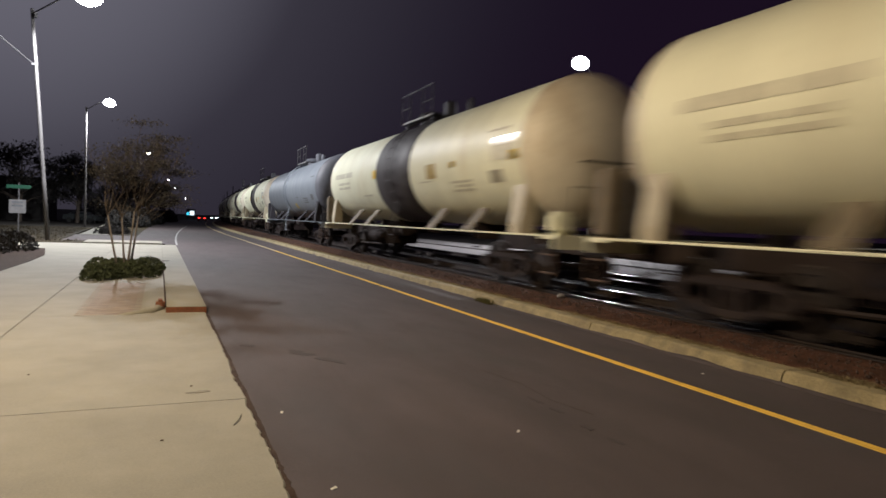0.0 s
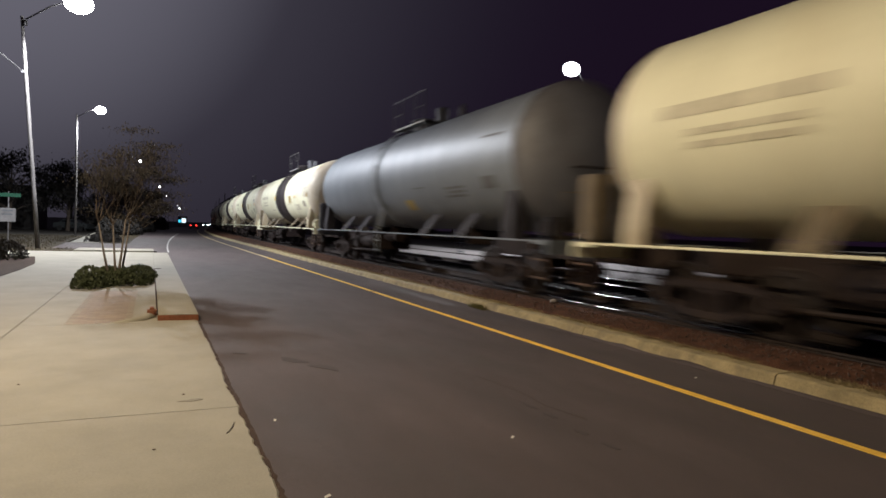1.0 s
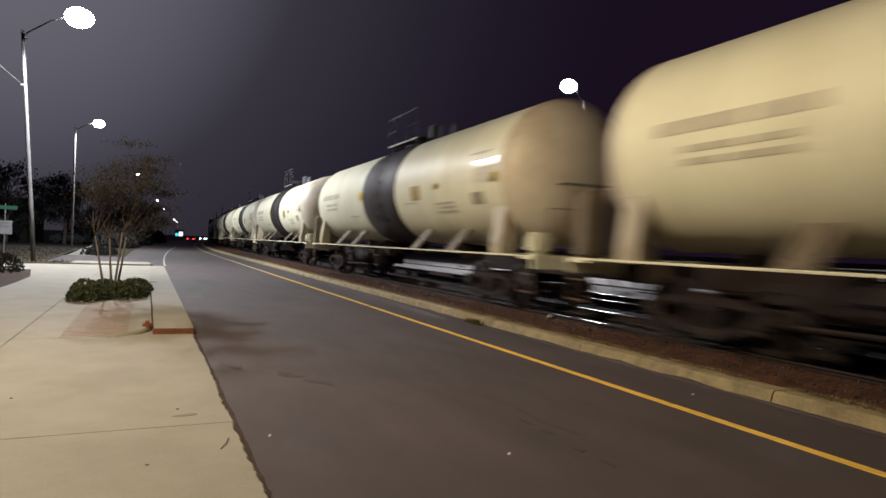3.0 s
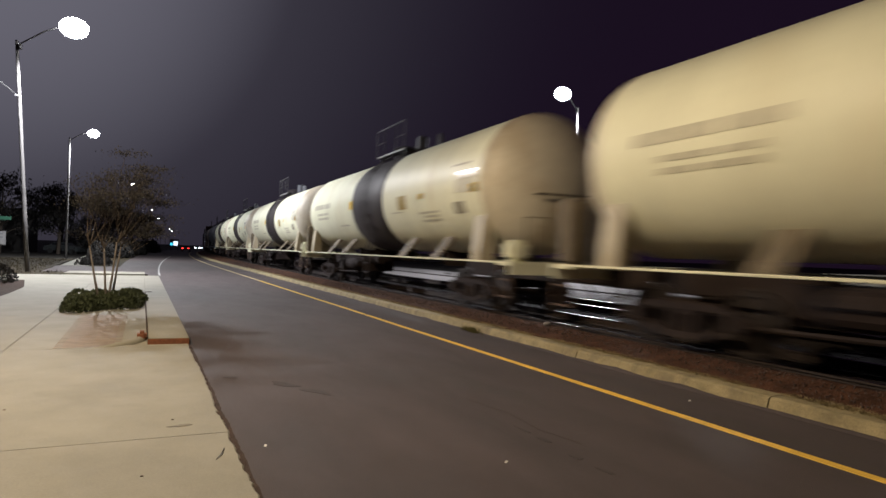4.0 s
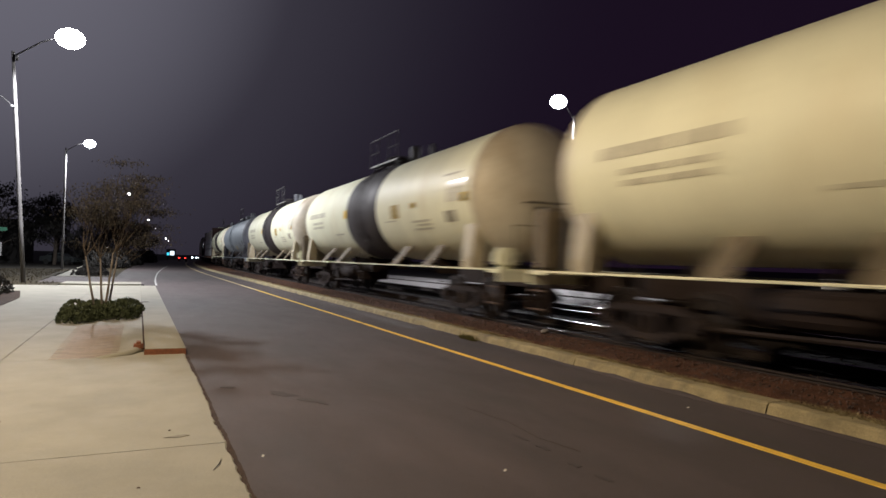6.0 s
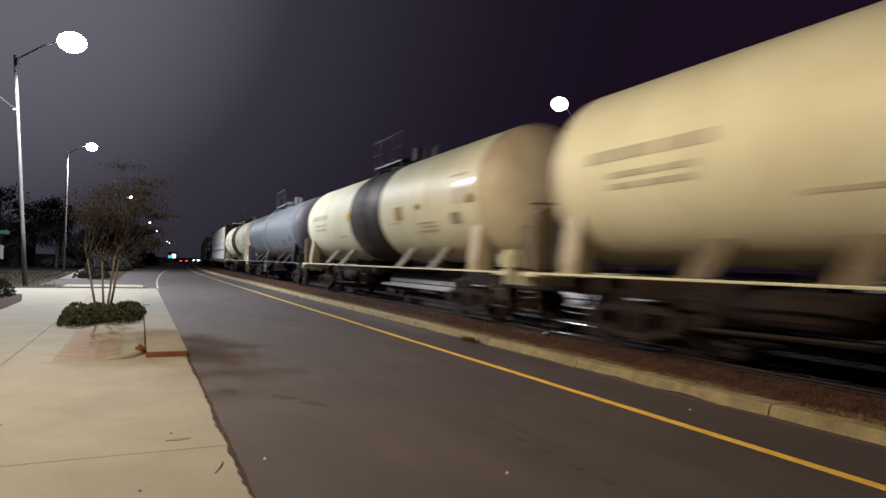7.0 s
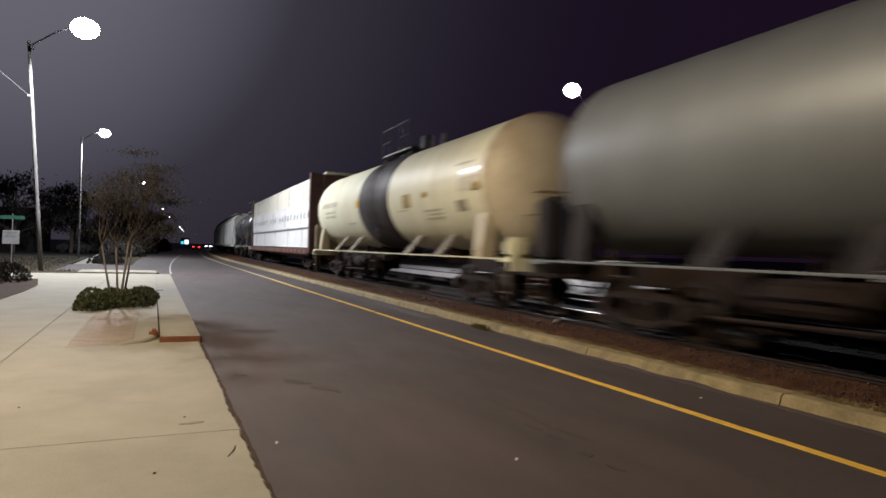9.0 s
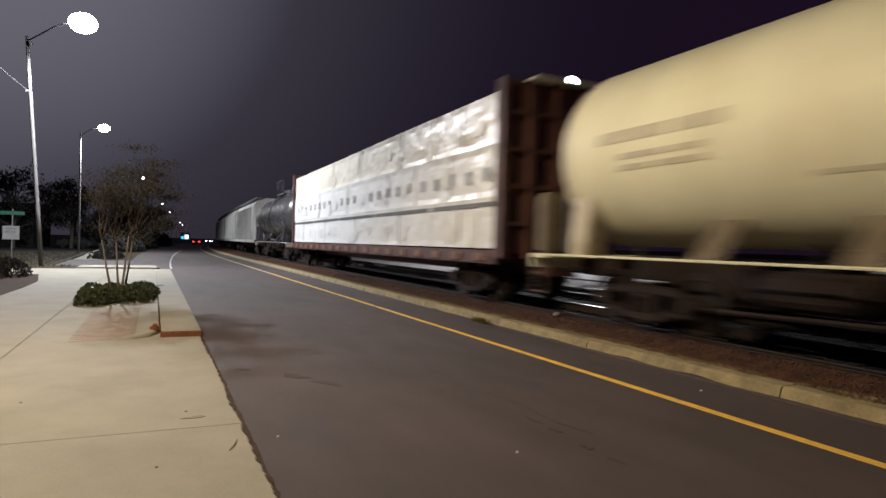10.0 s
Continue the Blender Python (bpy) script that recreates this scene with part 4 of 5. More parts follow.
    tube(bm, [(-0.72, half * 0.40, 0.76), (-0.72, half * 0.43, 0.76), (-0.72, half * 0.57, 0.76), (-0.72, half * 0.60, 0.76)], [0.12, 0.23, 0.23, 0.12], 14)
    part("air_reservoir", bm, UNDER, car, "grimy brake air reservoir")
    bm = bmesh.new()
    box(bm, -0.62, 0.62, half * 0.39, half * 0.67, 0.50, 1.02, 0.03)
    tube(bm, [(-0.9, half * 0.36, 0.48), (-0.9, half * 0.70, 0.42)], 0.035, 6)
    part("brake_rigging", bm, UNDER, car, "grimy brake rigging under the sill")
    # lettering and placards on both flanks
    for side in (-1, 1):
        d = 1 if side < 0 else -1
        for y0, words, height, mid in ((half * 0.58, (0.85, 1.45), 0.19, 0.10), (half * 0.62, (0.6, 0.9), 0.09, -0.21), (half * 0.62, (0.9, 0.6), 0.09, -0.38),
                                       (-half * 0.70, (1.15,), 0.06, -0.58), (-half * 0.70, (0.9,), 0.06, -0.68), (-half * 0.70, (1.1,), 0.06, -0.78),
                                       (half * 0.30, (0.5, 0.4), 0.06, -0.72), (-half * 0.93, (0.9,), 0.05, 0.44),
                                       (-half * 0.40, (0.8,), 0.035, -0.50), (-half * 0.89, (0.55,), 0.28, -0.55)):
            if not band and y0 > 0:
                continue
            if side > 0:
                y0 = -y0 - sum(words) - 0.14 * (len(words) - 1)
            lettering(car, side, y0, words, height, mid, r, zc, (DARK_MARK if height > 0.25 else MARK) if band else GREY_MARK)
    if placards:
        for side in (-1, 1):
            d = 1 if side < 0 else -1
            # upper pale strip stands in for the lamp's highlight on the shell
            bm = bmesh.new()
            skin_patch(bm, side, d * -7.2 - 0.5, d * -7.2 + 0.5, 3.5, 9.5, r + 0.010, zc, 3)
            part("lettering_panel", bm, GLOSS_PANEL, car, "glossy lettering panel, paled to carry the lamp's highlight")
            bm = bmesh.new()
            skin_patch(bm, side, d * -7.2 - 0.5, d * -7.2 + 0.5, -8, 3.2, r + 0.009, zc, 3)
            part("lettering_panel", bm, DULL_PANEL, car, "dull lettering panel under the glossy one")
        for side in (-1, 1):
            d = 1 if side < 0 else -1
            bm = bmesh.new()
            skin_patch(bm, side, d * -3.2 - 0.31, d * -3.2 + 0.31, -16, -2, r + 0.010, zc, 4)
            part("placard", bm, PLACARD_OLD, car, "faded amber placard")
            bm = bmesh.new()
            skin_patch(bm, side, d * 1.74 - 0.17, d * 1.74 + 0.17, -7, 3, r + 0.012, zc, 3)
            part("reflective_strip", bm, PLACARD, car, "shiny amber reflective strip")
            bm = bmesh.new()
            skin_patch(bm, side, d * -4.6 - 0.15, d * -4.6 + 0.15, -8, -3, r + 0.012, zc, 3)
            part("reflective_strip", bm, AMBER_FOIL, car, "shiny amber reflective strip")
            bm = bmesh.new()
            skin_patch(bm, side, d * -7.6 - 0.16, d * -7.6 + 0.16, -9, -2, r + 0.014, zc, 3)
            part("reflective_strip", bm, AMBER_FOIL, car, "shiny amber reflective strip")
    elif not band:
        for side in (-1, 1):
            d = 1 if side < 0 else -1
            bm = bmesh.new()
            skin_patch(bm, side, d * -1.75 - 0.3, d * -1.75 + 0.3, -42, -30, r + 0.010, zc, 3)
            part("placard", bm, PLACARD_OLD, car, "faded amber placard")
    return car


def wrapped_block(bm, side, x0, x1, y0, y1, z0, z1, seed):
    """A pack of lumber whose outer sheet of plastic is creased."""
    ny, nz = max(6, round((y1 - y0) / 0.16)), 8
    grid = []
    for j in range(ny + 1):
        row = []
        for k in range(nz + 1):
            y, z = y0 + (y1 - y0) * j / ny, z0 + (z1 - z0) * k / nz
            edge = j in (0, ny) or k in (0, nz)
            crease = abs(noise.noise((y * 1.9 + seed, z * 1.3, seed * 3.1))) + 0.5 * abs(noise.noise((y * 5.3, z * 3.1 + seed, 2.7)))
            sag = 0.0 if edge else 0.05 * crease
            jy, jz = (0, 0) if edge else (0.05 * noise.noise((y * 7, z * 7, 1 + seed)), 0.05 * noise.noise((y * 7, z * 7, 9 + seed)))
            row.append(bm.verts.new((side * (x1 - sag), y + jy, z + jz)))
        grid.append(row)
    for j in range(ny):
        for k in range(nz):
            a, b, c, d = grid[j][k], grid[j + 1][k], grid[j + 1][k + 1], grid[j][k + 1]
            if (j + k) % 2:
                bm.faces.new((a, b, c))
                bm.faces.new((a, c, d))
            else:
                bm.faces.new((a, b, d))
                bm.faces.new((b, c, d))
    back = [bm.verts.new((side * x0, y, z)) for y, z in ((y0, z0), (y1, z0), (y1, z1), (y0, z1))]
    bm.faces.new(back)
    bm.faces.new([back[0], back[1]] + [grid[j][0] for j in range(ny, -1, -1)])
    bm.faces.new([back[3], back[2]] + [grid[j][nz] for j in range(ny, -1, -1)])
    bm.faces.new([back[0], back[3]] + [grid[0][k] for k in range(nz, -1, -1)])
    bm.faces.new([back[1], back[2]] + [grid[ny][k] for k in range(nz, -1, -1)])
    return bm


def centerbeam_car():
    car = thing("centerbeam_flatcar", "lumber flatcar stacked with white plastic-wrapped bundles between oxide-red bulkheads", "flatcar", "cars of the freight train")
    half = 11.55
    bm = bmesh.new()
    box(bm, -1.38, 1.38, -half, half, 1.0, 1.16, 0.01)
    box(bm, -0.35, 0.35, -half - 0.5, half + 0.5, 0.62, 1.0, 0.02)
    part("deck", bm, BULKHEAD, car)
    for side in (-1, 1):
        bm = bmesh.new()
        box(bm, side * 1.40 - 0.03, side * 1.40 + 0.03, -half, half, 0.86, 1.13, 0.01)
        part("side_sill", bm, BULKHEAD, car)
        for k in range(19):
            y = -half + 0.65 + k * 1.235
            bm = bmesh.new()
            box(bm, side * 1.45 - 0.025, side * 1.45 + 0.025, y - 0.2, y + 0.2, 0.92, 1.09, 0.01)
            part("stake_pocket", bm, SILL_AMBER, car, "amber-painted stake pocket")
    bm = bmesh.new()
    box(bm, -0.06, 0.06, -half, half, 4.5, 4.7)
    for k in range(13):
        y = -half + 0.3 + k * (2 * half - 0.6) / 12
        box(bm, -0.05, 0.05, y - 0.08, y + 0.08, 1.16, 4.5)
    part("center_beam", bm, BULKHEAD, car)
    for d in (-1, 1):
        bm = bmesh.new()
        box(bm, -1.42, 1.42, d * half - 0.09, d * half + 0.09, 1.1, 4.86, 0.02)
        head = part("bulkhead", bm, BULKHEAD, car, "oxide-red ribbed end bulkhead")
        for x in (-1.36, -0.7, 0, 0.7, 1.36):
            bm = bmesh.new()
            box(bm, x - 0.06, x + 0.06, min(d * half, d * (half + 0.26)), max(d * half, d * (half + 0.26)), 1.0, 4.84)
            part("rib", bm, BULKHEAD, head)
        for z in (1.7, 2.5, 3.3, 4.1):
            bm = bmesh.new()
            box(bm, -1.4, 1.4, min(d * half, d * (half + 0.2)), max(d * half, d * (half + 0.2)), z, z + 0.1)
            part("crossbar", bm, BULKHEAD, head)
        bm = bmesh.new()
        box(bm, -0.7, 0.9, min(d * (half - 0.3), d * (half + 0.34)), max(d * (half - 0.3), d * (half + 0.34)), 4.85, 4.94, 0.02)
        part("cap_plate", bm, CREAM, car, "pale cap plate over the bulkhead's middle")
        truck(car, d * (half - 1.9))
        coupler(car, d * (half + 0.35), d)
    rnd = random.Random(6)
    tiers = ((1.2, 2.33), (2.335, 3.49), (3.495, 4.62))
    for side in (-1, 1):
        for tier, (z0, z1) in enumerate(tiers):
            y = -half + 0.14
            while y < half - 1.0:
                length = min(rnd.choice((4.86, 4.86, 3.65)), half - 0.14 - y)
                if half - 0.14 - (y + length) < 1.2:
                    length = half - 0.14 - y
                x0, x1 = (0.1, 1.33 + rnd.uniform(-0.02, 0.02))
                bm = bmesh.new()
                wrapped_block(bm, side, x0, x1, y + 0.004, y + length - 0.004, z0, z1, rnd.uniform(0, 30))
                mat = WRAP if tier < 2 else WRAP_TAN
                ob = part("wrapped_pack", bm, mat, car, "lumber pack in white plastic wrap" if mat is WRAP else "lumber pack in tan plastic wrap")
                bm = bmesh.new()
                xs = side * (x1 + 0.004)
                for k in range(1):
                    yy = y + length * (k + 0.5)
                    box(bm, xs - 0.004, xs + 0.004, yy - 0.016, yy + 0.016, z0 + 0.03, z1 - 0.03)
                part("strap", bm, STRAP, ob)
                if tier == 1:
                    for k in range(max(2, round(length / 0.95))):
                        yy = y + 0.35 + k * 0.95
                        if yy + 0.4 < y + length:
                            w, lift = rnd.uniform(0.14, 0.26), rnd.uniform(-0.03, 0.03)
                            part("print", box(bmesh.new(), xs - 0.005, xs + 0.005, yy, yy + w, z0 + 0.36 + lift, z0 + 0.66 + lift), WRAP_MARK, ob, "grey printed mark, shown as a plain bar")
                if tier == 0:
                    bm = bmesh.new()
                    box(bm, xs - 0.005, xs + 0.005, y + 0.1, y + length - 0.1, z1 - 0.2, z1 - 0.1)
                    part("print", bm, WRAP_MARK, ob, "grey printed band")
                # loose flaps of wrapping
                for k in range(5 if tier == 0 else 2):
                    bm = bmesh.new()
                    yy, zz, w, h = y + rnd.uniform(0.1, length - 0.5), rnd.uniform(z0 + 0.05, z0 + 0.5), rnd.uniform(0.15, 0.4), rnd.uniform(0.25, 0.55)
                    v = [bm.verts.new(q) for q in ((xs + side * 0.01, yy, zz), (xs + side * 0.05, yy + w, zz - 0.05), (xs + side * 0.03, yy + w * 0.7, zz + h), (xs + side * 0.005, yy - w * 0.3, zz + h * 0.9))]
                    v2 = [bm.verts.new((q.co.x - side * 0.006, q.co.y, q.co.z)) for q in v]
                    bm.faces.new(v)
                    bm.faces.new(v2[::-1])
                    for i in range(4):
                        bm.faces.new((v[i], v[(i + 1) % 4], v2[(i + 1) % 4], v2[i]))
                    part("wrap_flap", bm, mat, ob)
                y += length
    return car


def hopper_car(label):
    car = thing("covered_hopper", label, "hopper car", "cars of the freight train")
    half, end = 6.6, 8.6
    top = [(-1.55, 3.9), (-1.3, 4.35), (-0.6, 4.6), (0.6, 4.6), (1.3, 4.35), (1.55, 3.9)]
    bm = bmesh.new()
    loops = []
    for y, low in ((-end + 0.5, 3.1), (-half, 1.25), (half, 1.25), (end - 0.5, 3.1)):
        loops.append([bm.verts.new((x, y, z)) for x, z in [(-1.5, low), (-1.56, max(low, 2.2)), *top, (1.56, max(low, 2.2)), (1.5, low)]])
    for a, b in zip(loops, loops[1:]):
        for i in range(len(a)):
            j = (i + 1) % len(a)
            bm.faces.new((a[i], a[j], b[j], b[i]))
    bm.faces.new(loops[0])
    bm.faces.new(loops[-1][::-1])
    part("body", bm, HOPPER_PAINT, car, "pale grey ribbed hopper body")
    for side in (-1, 1):
        for k in range(14):
            y = -half + 0.2 + k * (2 * half - 0.4) / 13
            bm = bmesh.new()
            box(bm, side * 1.58 - 0.06, side * 1.58 + 0.06, y - 0.05, y + 0.05, 1.25, 3.95, 0.01)
            part("rib", bm, HOPPER_PAINT, car)
        bm = bmesh.new()
        box(bm, side * 1.5 - 0.08, side * 1.5 + 0.08, -end, end, 1.02, 1.25, 0.01)
        part("side_sill", bm, HOPPER_PAINT, car)
        bm = bmesh.new()
        box(bm, side * 1.2 - 0.22, side * 1.2 + 0.22, -end + 0.3, end - 0.3, 4.56, 4.6)
        part("roof_walk", bm, GALV, car)
    for d in (-1, 1):
        for x in (-1.45, 1.45):
            bm = bmesh.new()
            box(bm, x - 0.09, x + 0.09, d * (end - 0.6) - 0.09, d * (end - 0.6) + 0.09, 1.1, 4.1, 0.01)
            tube(bm, [(x, d * (end - 0.1), 1.2), (x * 0.8, d * (end - 1.2), 3.2)], 0.05, 6)
            part("corner_post", bm, HOPPER_PAINT, car)
        bm = bmesh.new()
        for z in [1.3 + 0.32 * k for k in range(9)]:
            tube(bm, [(-1.3, d * (end - 0.5), z), (-0.8, d * (end - 0.5), z)], 0.018, 5)
        for x in (-1.3, -0.8):
            tube(bm, [(x, d * (end - 0.5), 1.1), (x, d * (end - 0.5), 4.3)], 0.018, 5)
        part("ladder", bm, GALV, car)
        bm = bmesh.new()
        box(bm, -0.3, 0.3, min(d * (half - 2), d * end), max(d * (half - 2), d * end), 0.74, 1.1)
        box(bm, -1.5, 1.5, d * end - 0.06, d * end + 0.06, 0.9, 1.22)
        part("end_sill", bm, UNDER, car)
        truck(car, d * 6.6)
        coupler(car, d * (end + 0.1), d)
    bm = bmesh.new()
    for y in (-4.2, -1.4, 1.4, 4.2):
        a = [bm.verts.new((x, y + yy, 1.26)) for x, yy in ((-1.4, -1.3), (1.4, -1.3), (1.4, 1.3), (-1.4, 1.3))]
        b = [bm.verts.new((x, y + yy, 0.45)) for x, yy in ((-0.5, -0.4), (0.5, -0.4), (0.5, 0.4), (-0.5, 0.4))]
        bm.faces.new(b)
        for i in range(4):
            bm.faces.new((a[i], a[(i + 1) % 4], b[(i + 1) % 4], b[i]))
    part("discharge_chutes", bm, UNDER, car)
    return car


CREAM_LABEL = "cream tank car with a sooty black band and amber placards"
GREY_LABEL = "blue-grey tank car with a dark head and a raised seam"
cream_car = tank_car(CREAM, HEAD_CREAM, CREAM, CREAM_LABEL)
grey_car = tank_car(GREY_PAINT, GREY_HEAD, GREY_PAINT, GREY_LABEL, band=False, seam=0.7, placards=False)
slate_car = tank_car(SLATE_PAINT, SLATE_PAINT, HOPPER_PAINT, "short glossy dark slate tank car", half=5.9, r=1.5, zc=2.82, band=False, seam=0.0, placards=False)
lumber_car = centerbeam_car()
hopper = hopper_car("pale grey ribbed covered hopper car")

TRAIN = [(cream_car, -0.4), (grey_car, 37.75), (slate_car, 233.4), (lumber_car, 213.1), (hopper, 249.9)]
for s in (18.76, 56.75, 76.05, 95.7, 114.65, 133.95, 152.7, 190.9):
    TRAIN.append((copy_thing(cream_car, on_track(s)), s))
TRAIN.append((copy_thing(grey_car, on_track(171.95)), 171.95))

for s in (267.6, 285.3, 303.0):
    TRAIN.append((copy_thing(hopper, on_track(s)), s))


# ---- far things ----
def motor_car(name, m, paint, label, tail=None, front=None):
    t = thing(name, label, "car", m=m)
    bm = bmesh.new()
    side = [(-2.15, 0.35), (-2.2, 0.75), (-1.9, 0.92), (-1.0, 0.98), (-0.55, 1.38), (0.95, 1.42), (1.6, 1.0), (2.15, 0.95), (2.2, 0.4)]
    rows = []
    for x, s in ((-0.86, 1), (-0.80, 1.03), (0.80, 1.03), (0.86, 1)):
        rows.append([bm.verts.new((x * (0.82 if z > 1.1 else 1), y, 0.3 + (z - 0.3) * s)) for y, z in side])
    for a, b in zip(rows, rows[1:]):
        for i in range(len(side)):
            j = (i + 1) % len(side)
            bm.faces.new((a[i], a[j], b[j], b[i]))
    bm.faces.new(rows[0])
    bm.faces.new(rows[-1][::-1])
    part("body", bm, paint, t)
    bm = bmesh.new()
    for x in (-0.80, 0.80):
        box(bm, x - 0.02, x + 0.02, -0.6, 1.1, 1.03, 1.34, 0.01)
    part("side_window", bm, GLASS, t)
    for x in (-0.8, 0.8):
        for y in (-1.35, 1.35):
            bm = bmesh.new()
            tube(bm, [(x - 0.1, y, 0.32), (x + 0.1, y, 0.32)], 0.32, 18)
            part("wheel", bm, RUBBER, t)
    for mat, y, nm in ((tail, -2.2, "tail_light"), (front, 2.2, "head_light")):
        if mat:
            for x in (-0.62, 0.62):
                bm = bmesh.new()
                box(bm, x - 0.2, x + 0.2, y - 0.04, y + 0.04, 0.68, 0.86, 0.02)
                part(nm, bm, mat, t, "lit lamp")
    return t


motor_car("parked_car", pose(-9.0, 94, -0.1, 0, 0, 65), CAR_PAINT, "silver car parked beside the street")
motor_car("far_car", pose(9.2, 160, 0, 0, 0, -6), CAR_DARK, "dark car far up the street with red tail lights", tail=TAIL_RED)
motor_car("far_car", pose(15.2, 205, 0, 0, 0, 172), CAR_PAINT, "oncoming car with white headlights far up the street", front=HEAD_WHITE)
motor_car("far_car", pose(17.6, 230, 0, 0, 0, 172), CAR_PAINT, "oncoming car with white headlights far up the street", front=HEAD_WHITE)

led = thing("roadside_sign", "lit turquoise and white sign board far up the street", "sign")
bm = bmesh.new()
box(bm, 6.4, 8.6, 180, 180.3, 1.0, 2.9, 0.02)
for x in (6.7, 8.3):
    box(bm, x - 0.08, x + 0.08, 180.1, 180.2, -0.13, 1.0)
part("cabinet", bm, WALL_DARK, led)
bm = bmesh.new()
box(bm, 6.5, 7.1, 179.96, 180.0, 1.3, 2.0)
part("panel", bm, LED_BLUE, led, "turquoise lit panel")
bm = bmesh.new()
box(bm, 7.3, 8.3, 179.96, 180.0, 1.3, 2.4)
part("panel", bm, LED_WHITE, led, "white lit panel")

# street name sign on its post
sign = thing("street_sign", "green street name blade over a small white notice on a post", "sign")
bm = bmesh.new()
tube(bm, [(-8.1, 47.3, -0.13), (-8.1, 47.3, 3.1)], 0.035, 8)
part("post", bm, GALV, sign)
bm = bmesh.new()
box(bm, -8.75, -7.45, 47.25, 47.27, 2.75, 2.98)
part("name_blade", bm, SIGN_GREEN, sign, "green name blade")
bm = bmesh.new()
box(bm, -8.6, -7.7, 47.23, 47.25, 1.2, 2.05, 0.004)
part("notice_plate", bm, SIGN_WHITE, sign, "white notice plate")
bm = bmesh.new()
for z in (1.85, 1.62):
    box(bm, -8.45, -7.85, 47.222, 47.23, z, z + 0.09)
part("notice_print", bm, WRAP_MARK, sign, "dark print, shown as plain bars")

# low buildings beyond the yard
dock = thing("loading_dock", "pale rendered loading dock beyond the railway yard", "dock")
bm = bmesh.new()
box(bm, 31.0, 37.0, 17.5, 20.5, -0.13, 1.15, 0.02)
part("wall", bm, WALL_PALE, dock)
bm = bmesh.new()
box(bm, 30.9, 37.1, 17.4, 20.6, 1.15, 1.27, 0.01)
part("coping", bm, CONCRETE, dock)
bollard = thing("bollard_lamp", "small lit bollard lamp in the gravel yard", "lamp")
bm = bmesh.new()
upright(bm, 29.9, 19.9, [(-0.13, 0.06), (0.60, 0.06), (0.61, 0.05)], 10)
part("post", bm, GALV, bollard)
bm = bmesh.new()
upright(bm, 29.9, 19.9, [(0.61, 0.05), (0.71, 0.05), (0.74, 0.03)], 10)
part("lens", bm, LENS_WARM, bollard, "glowing lens")
house = thing("building", "dark low building across the side street", "building")
bm = bmesh.new()
box(bm, -34, -14, 96, 110, -0.13, 5.0, 0.03)
part("wall", bm, WALL_DARK, house)
bm = bmesh.new()
box(bm, -34.5, -13.5, 95.5, 110.5, 5.0, 5.5, 0.03)
part("roof", bm, WALL_DARK, house)

# litter
for x, y, a in ((0.98, 3.62, 20), (0.95, 5.2, 70), (2.6, 4.2, 40), (5.75, 5.35, 10)):
    bm = bmesh.new()
    v = [bm.verts.new(c) for c in ((-0.022, -0.008, 0), (0.022, -0.01, 0.004), (0.02, 0.01, 0.01), (-0.018, 0.011, 0.002))]
    bm.faces.new(v)
    bmesh.ops.solidify(bm, geom=bm.faces[:], thickness=0.002)
    ob = part("paper_scrap", bm, PAPER)
    ob.matrix_basis = pose(x, y, 0.004, 0, 0, a)
    tagged(ob, "crumpled white paper scrap on the asphalt", "litter", "litter")
for x, y in ((0.05, 4.75), (0.30, 6.2), (-1.1, 7.0)):
    bm = bmesh.new()
    bmesh.ops.create_icosphere(bm, subdivisions=1, radius=0.010, matrix=Matrix.LocRotScale((x, y, 0.018), None, (1.4, 0.8, 0.5)))
    tagged(part("dead_leaf", bm, RUST_PLATE), "small curled dead leaf on the pavement", "leaf litter", "leaf litter")
bm = bmesh.new()
tube(bm, [(0.55, 4.95, 0.018), (0.60, 5.06, 0.024), (0.63, 5.2, 0.018)], 0.0035, 5)
tagged(part("twig", bm, TWIG), "short dry twig lying on the concrete", "twig")

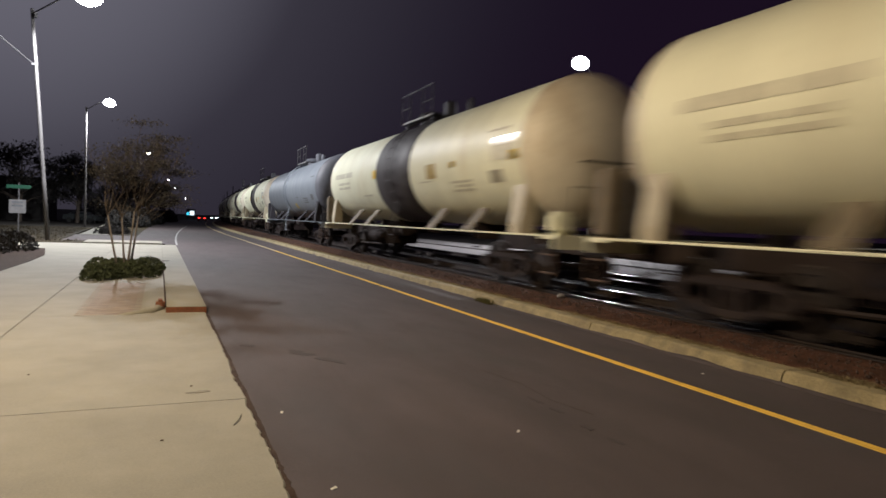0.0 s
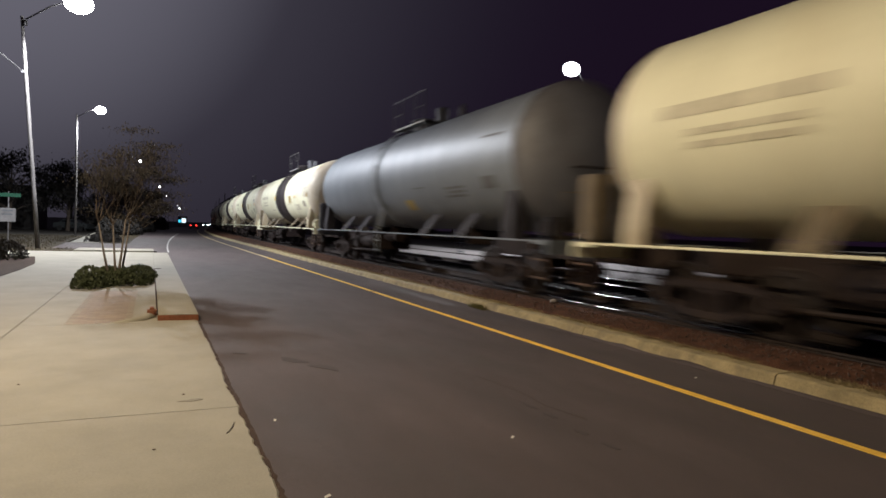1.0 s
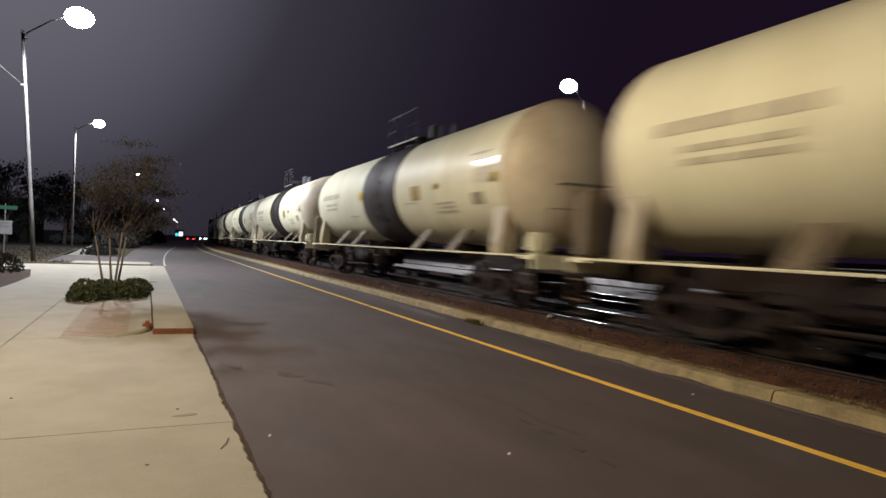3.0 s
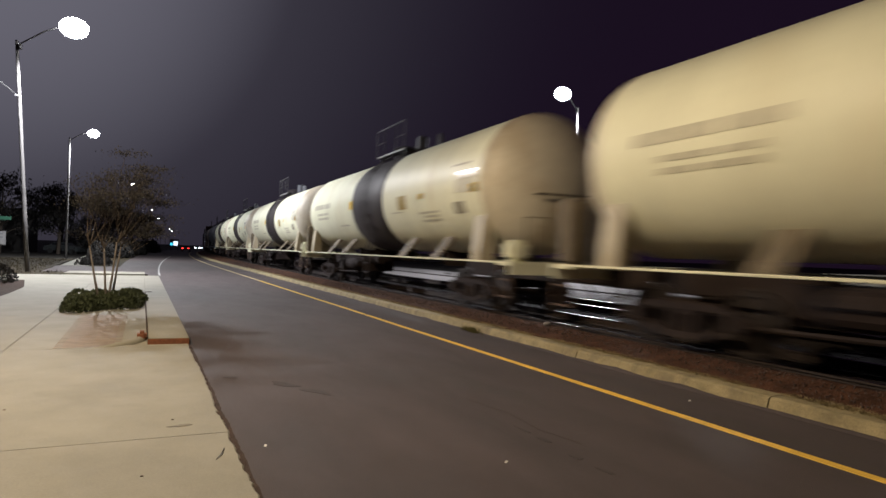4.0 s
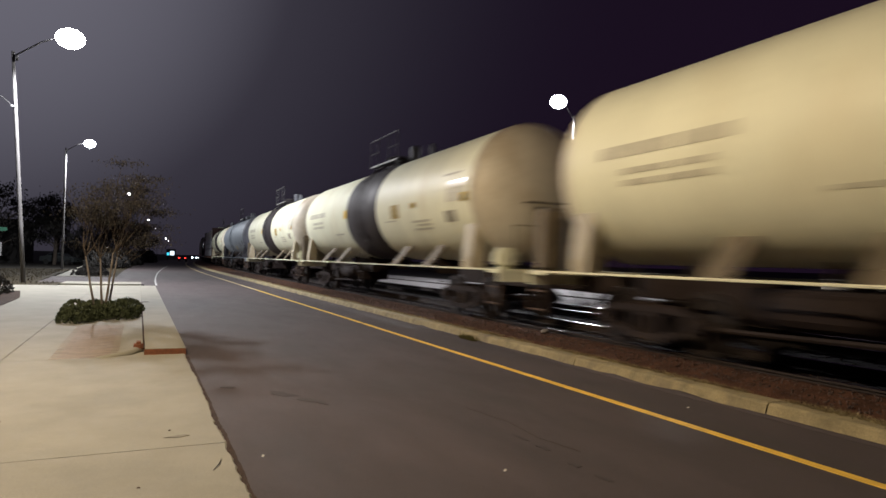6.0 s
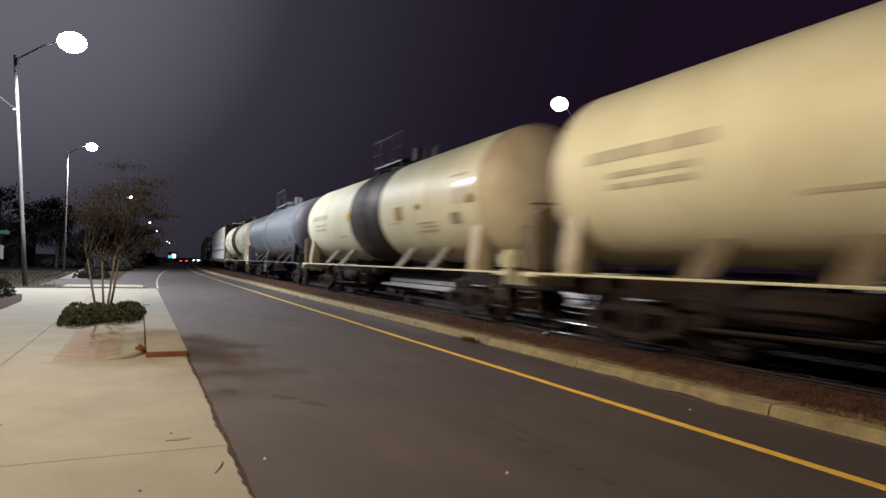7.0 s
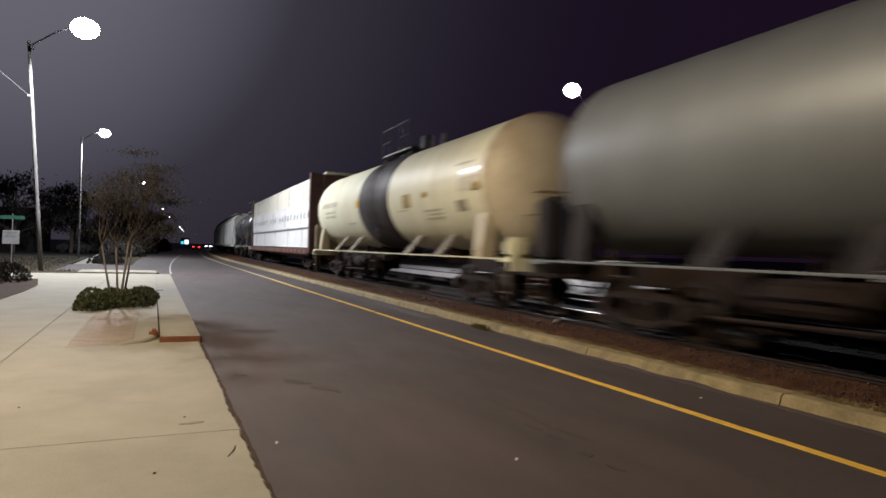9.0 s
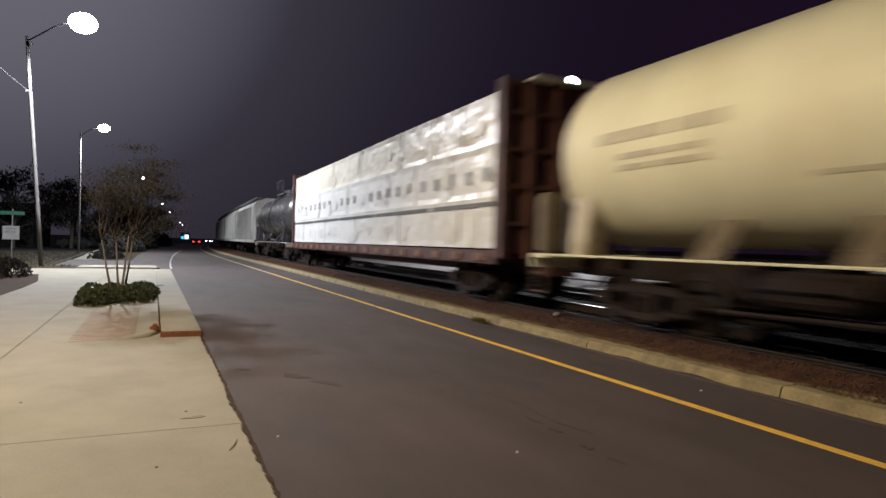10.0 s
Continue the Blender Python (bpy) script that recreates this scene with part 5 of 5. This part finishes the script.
# stones over the soil strip and ballast, as one loose cover
rnd = random.Random(3)
verts, faces = [], []
for k in range(9000):
    near = rnd.random() < 0.6
    y = rnd.uniform(1.5, 26) if rnd.random() < 0.7 else rnd.uniform(26, 60)
    x = rnd.uniform(6.66, 7.2) if near else rnd.uniform(7.3, 12.8) + bend(y)
    r = rnd.uniform(0.008, 0.026) * (1.0 if near else 1.3)
    z = (0.158 + 0.135 * max(0.0, (x - 6.57) / 0.66) ** 0.8 if near else 0.17) + r * 0.1
    n = len(verts)
    q = Euler((rnd.uniform(0, 6.3), rnd.uniform(0, 6.3), rnd.uniform(0, 6.3))).to_matrix()
    for c in ((1, 0, 0), (-1, 0.1, 0), (0, 0.8, 0), (0.1, -0.8, 0), (0, 0, 0.6), (0, 0.1, -0.6)):
        verts.append(tuple(Vector((x, y, z)) + q @ Vector(c) * r))
    faces += [(n + a, n + b, n + c) for a, b, c in ((0, 2, 4), (2, 1, 4), (1, 3, 4), (3, 0, 4), (2, 0, 5), (1, 2, 5), (3, 1, 5), (0, 3, 5))]
me = bpy.data.meshes.new("loose_stones")
me.from_pydata(verts, [], faces)
me.materials.append(STONE)
tagged(new("loose_stones", me), "loose brown stones and clods along the track", "stones", kind="stuff")
bm = bmesh.new()
bmesh.ops.create_icosphere(bm, subdivisions=2, radius=0.07, matrix=Matrix.LocRotScale((7.13, 10.2, 0.31), None, (1.3, 0.9, 0.7)))
tagged(part("pale_stone", bm, GRAVEL), "pale rounded stone beside the rail", "stone")

# brick pavers round the planting
brick_panel = tagged(new("paver_panel"), "panel of worn red brick pavers in the pavement", kind="structure")
bm = bmesh.new()
box(bm, -0.0985, 0.0985, -0.0485, 0.0485, -0.02, 0.006, 0.002)
brick_mesh = data_of(bm, "brick", BRICK)
for j in range(48):
    for i in range(5):
        x = -1.14 + 0.1 + i * 0.2 + (0.1 if j % 2 else 0.0)
        y = 10.85 + j * 0.1
        if x > -0.30 or len(brick_panel.children) >= 290:
            continue
        ob = new("brick", brick_mesh)
        ob.parent = brick_panel
        ob.location = (x + random.uniform(-0.002, 0.002), y, 0.0105 + random.uniform(0, 0.002))

# sleepers under both tracks
bm = bmesh.new()
box(bm, -1.3, 1.3, -0.115, 0.115, -0.08, 0.02, 0.012)
sleeper_mesh = data_of(bm, "sleeper", SLEEPER)
for t, xm in ((track_near, X_TRACK), (track_far, 11.65)):
    for k in range(110):
        y = 2.0 + k * 0.55
        ob = new("sleeper", sleeper_mesh)
        ob.parent = t
        ob.location = (xm + bend(y), y + random.uniform(-0.02, 0.02), 0.158)
        ob.rotation_euler = (0, 0, random.uniform(-0.015, 0.015))


def motions():
    for car, s in TRAIN:
        walk(car, [(0.5 * k, on_track(s - SPEED * 0.5 * k)) for k in range(21)])
        for ob in car.children_recursive:
            if ob.name.startswith("wheelset"):
                x, y, z = ob.location
                walk(ob, [(k / FPS, pose(x, y, z, math.degrees(SPEED * k / FPS / 0.457))) for k in range(301)])


motions()
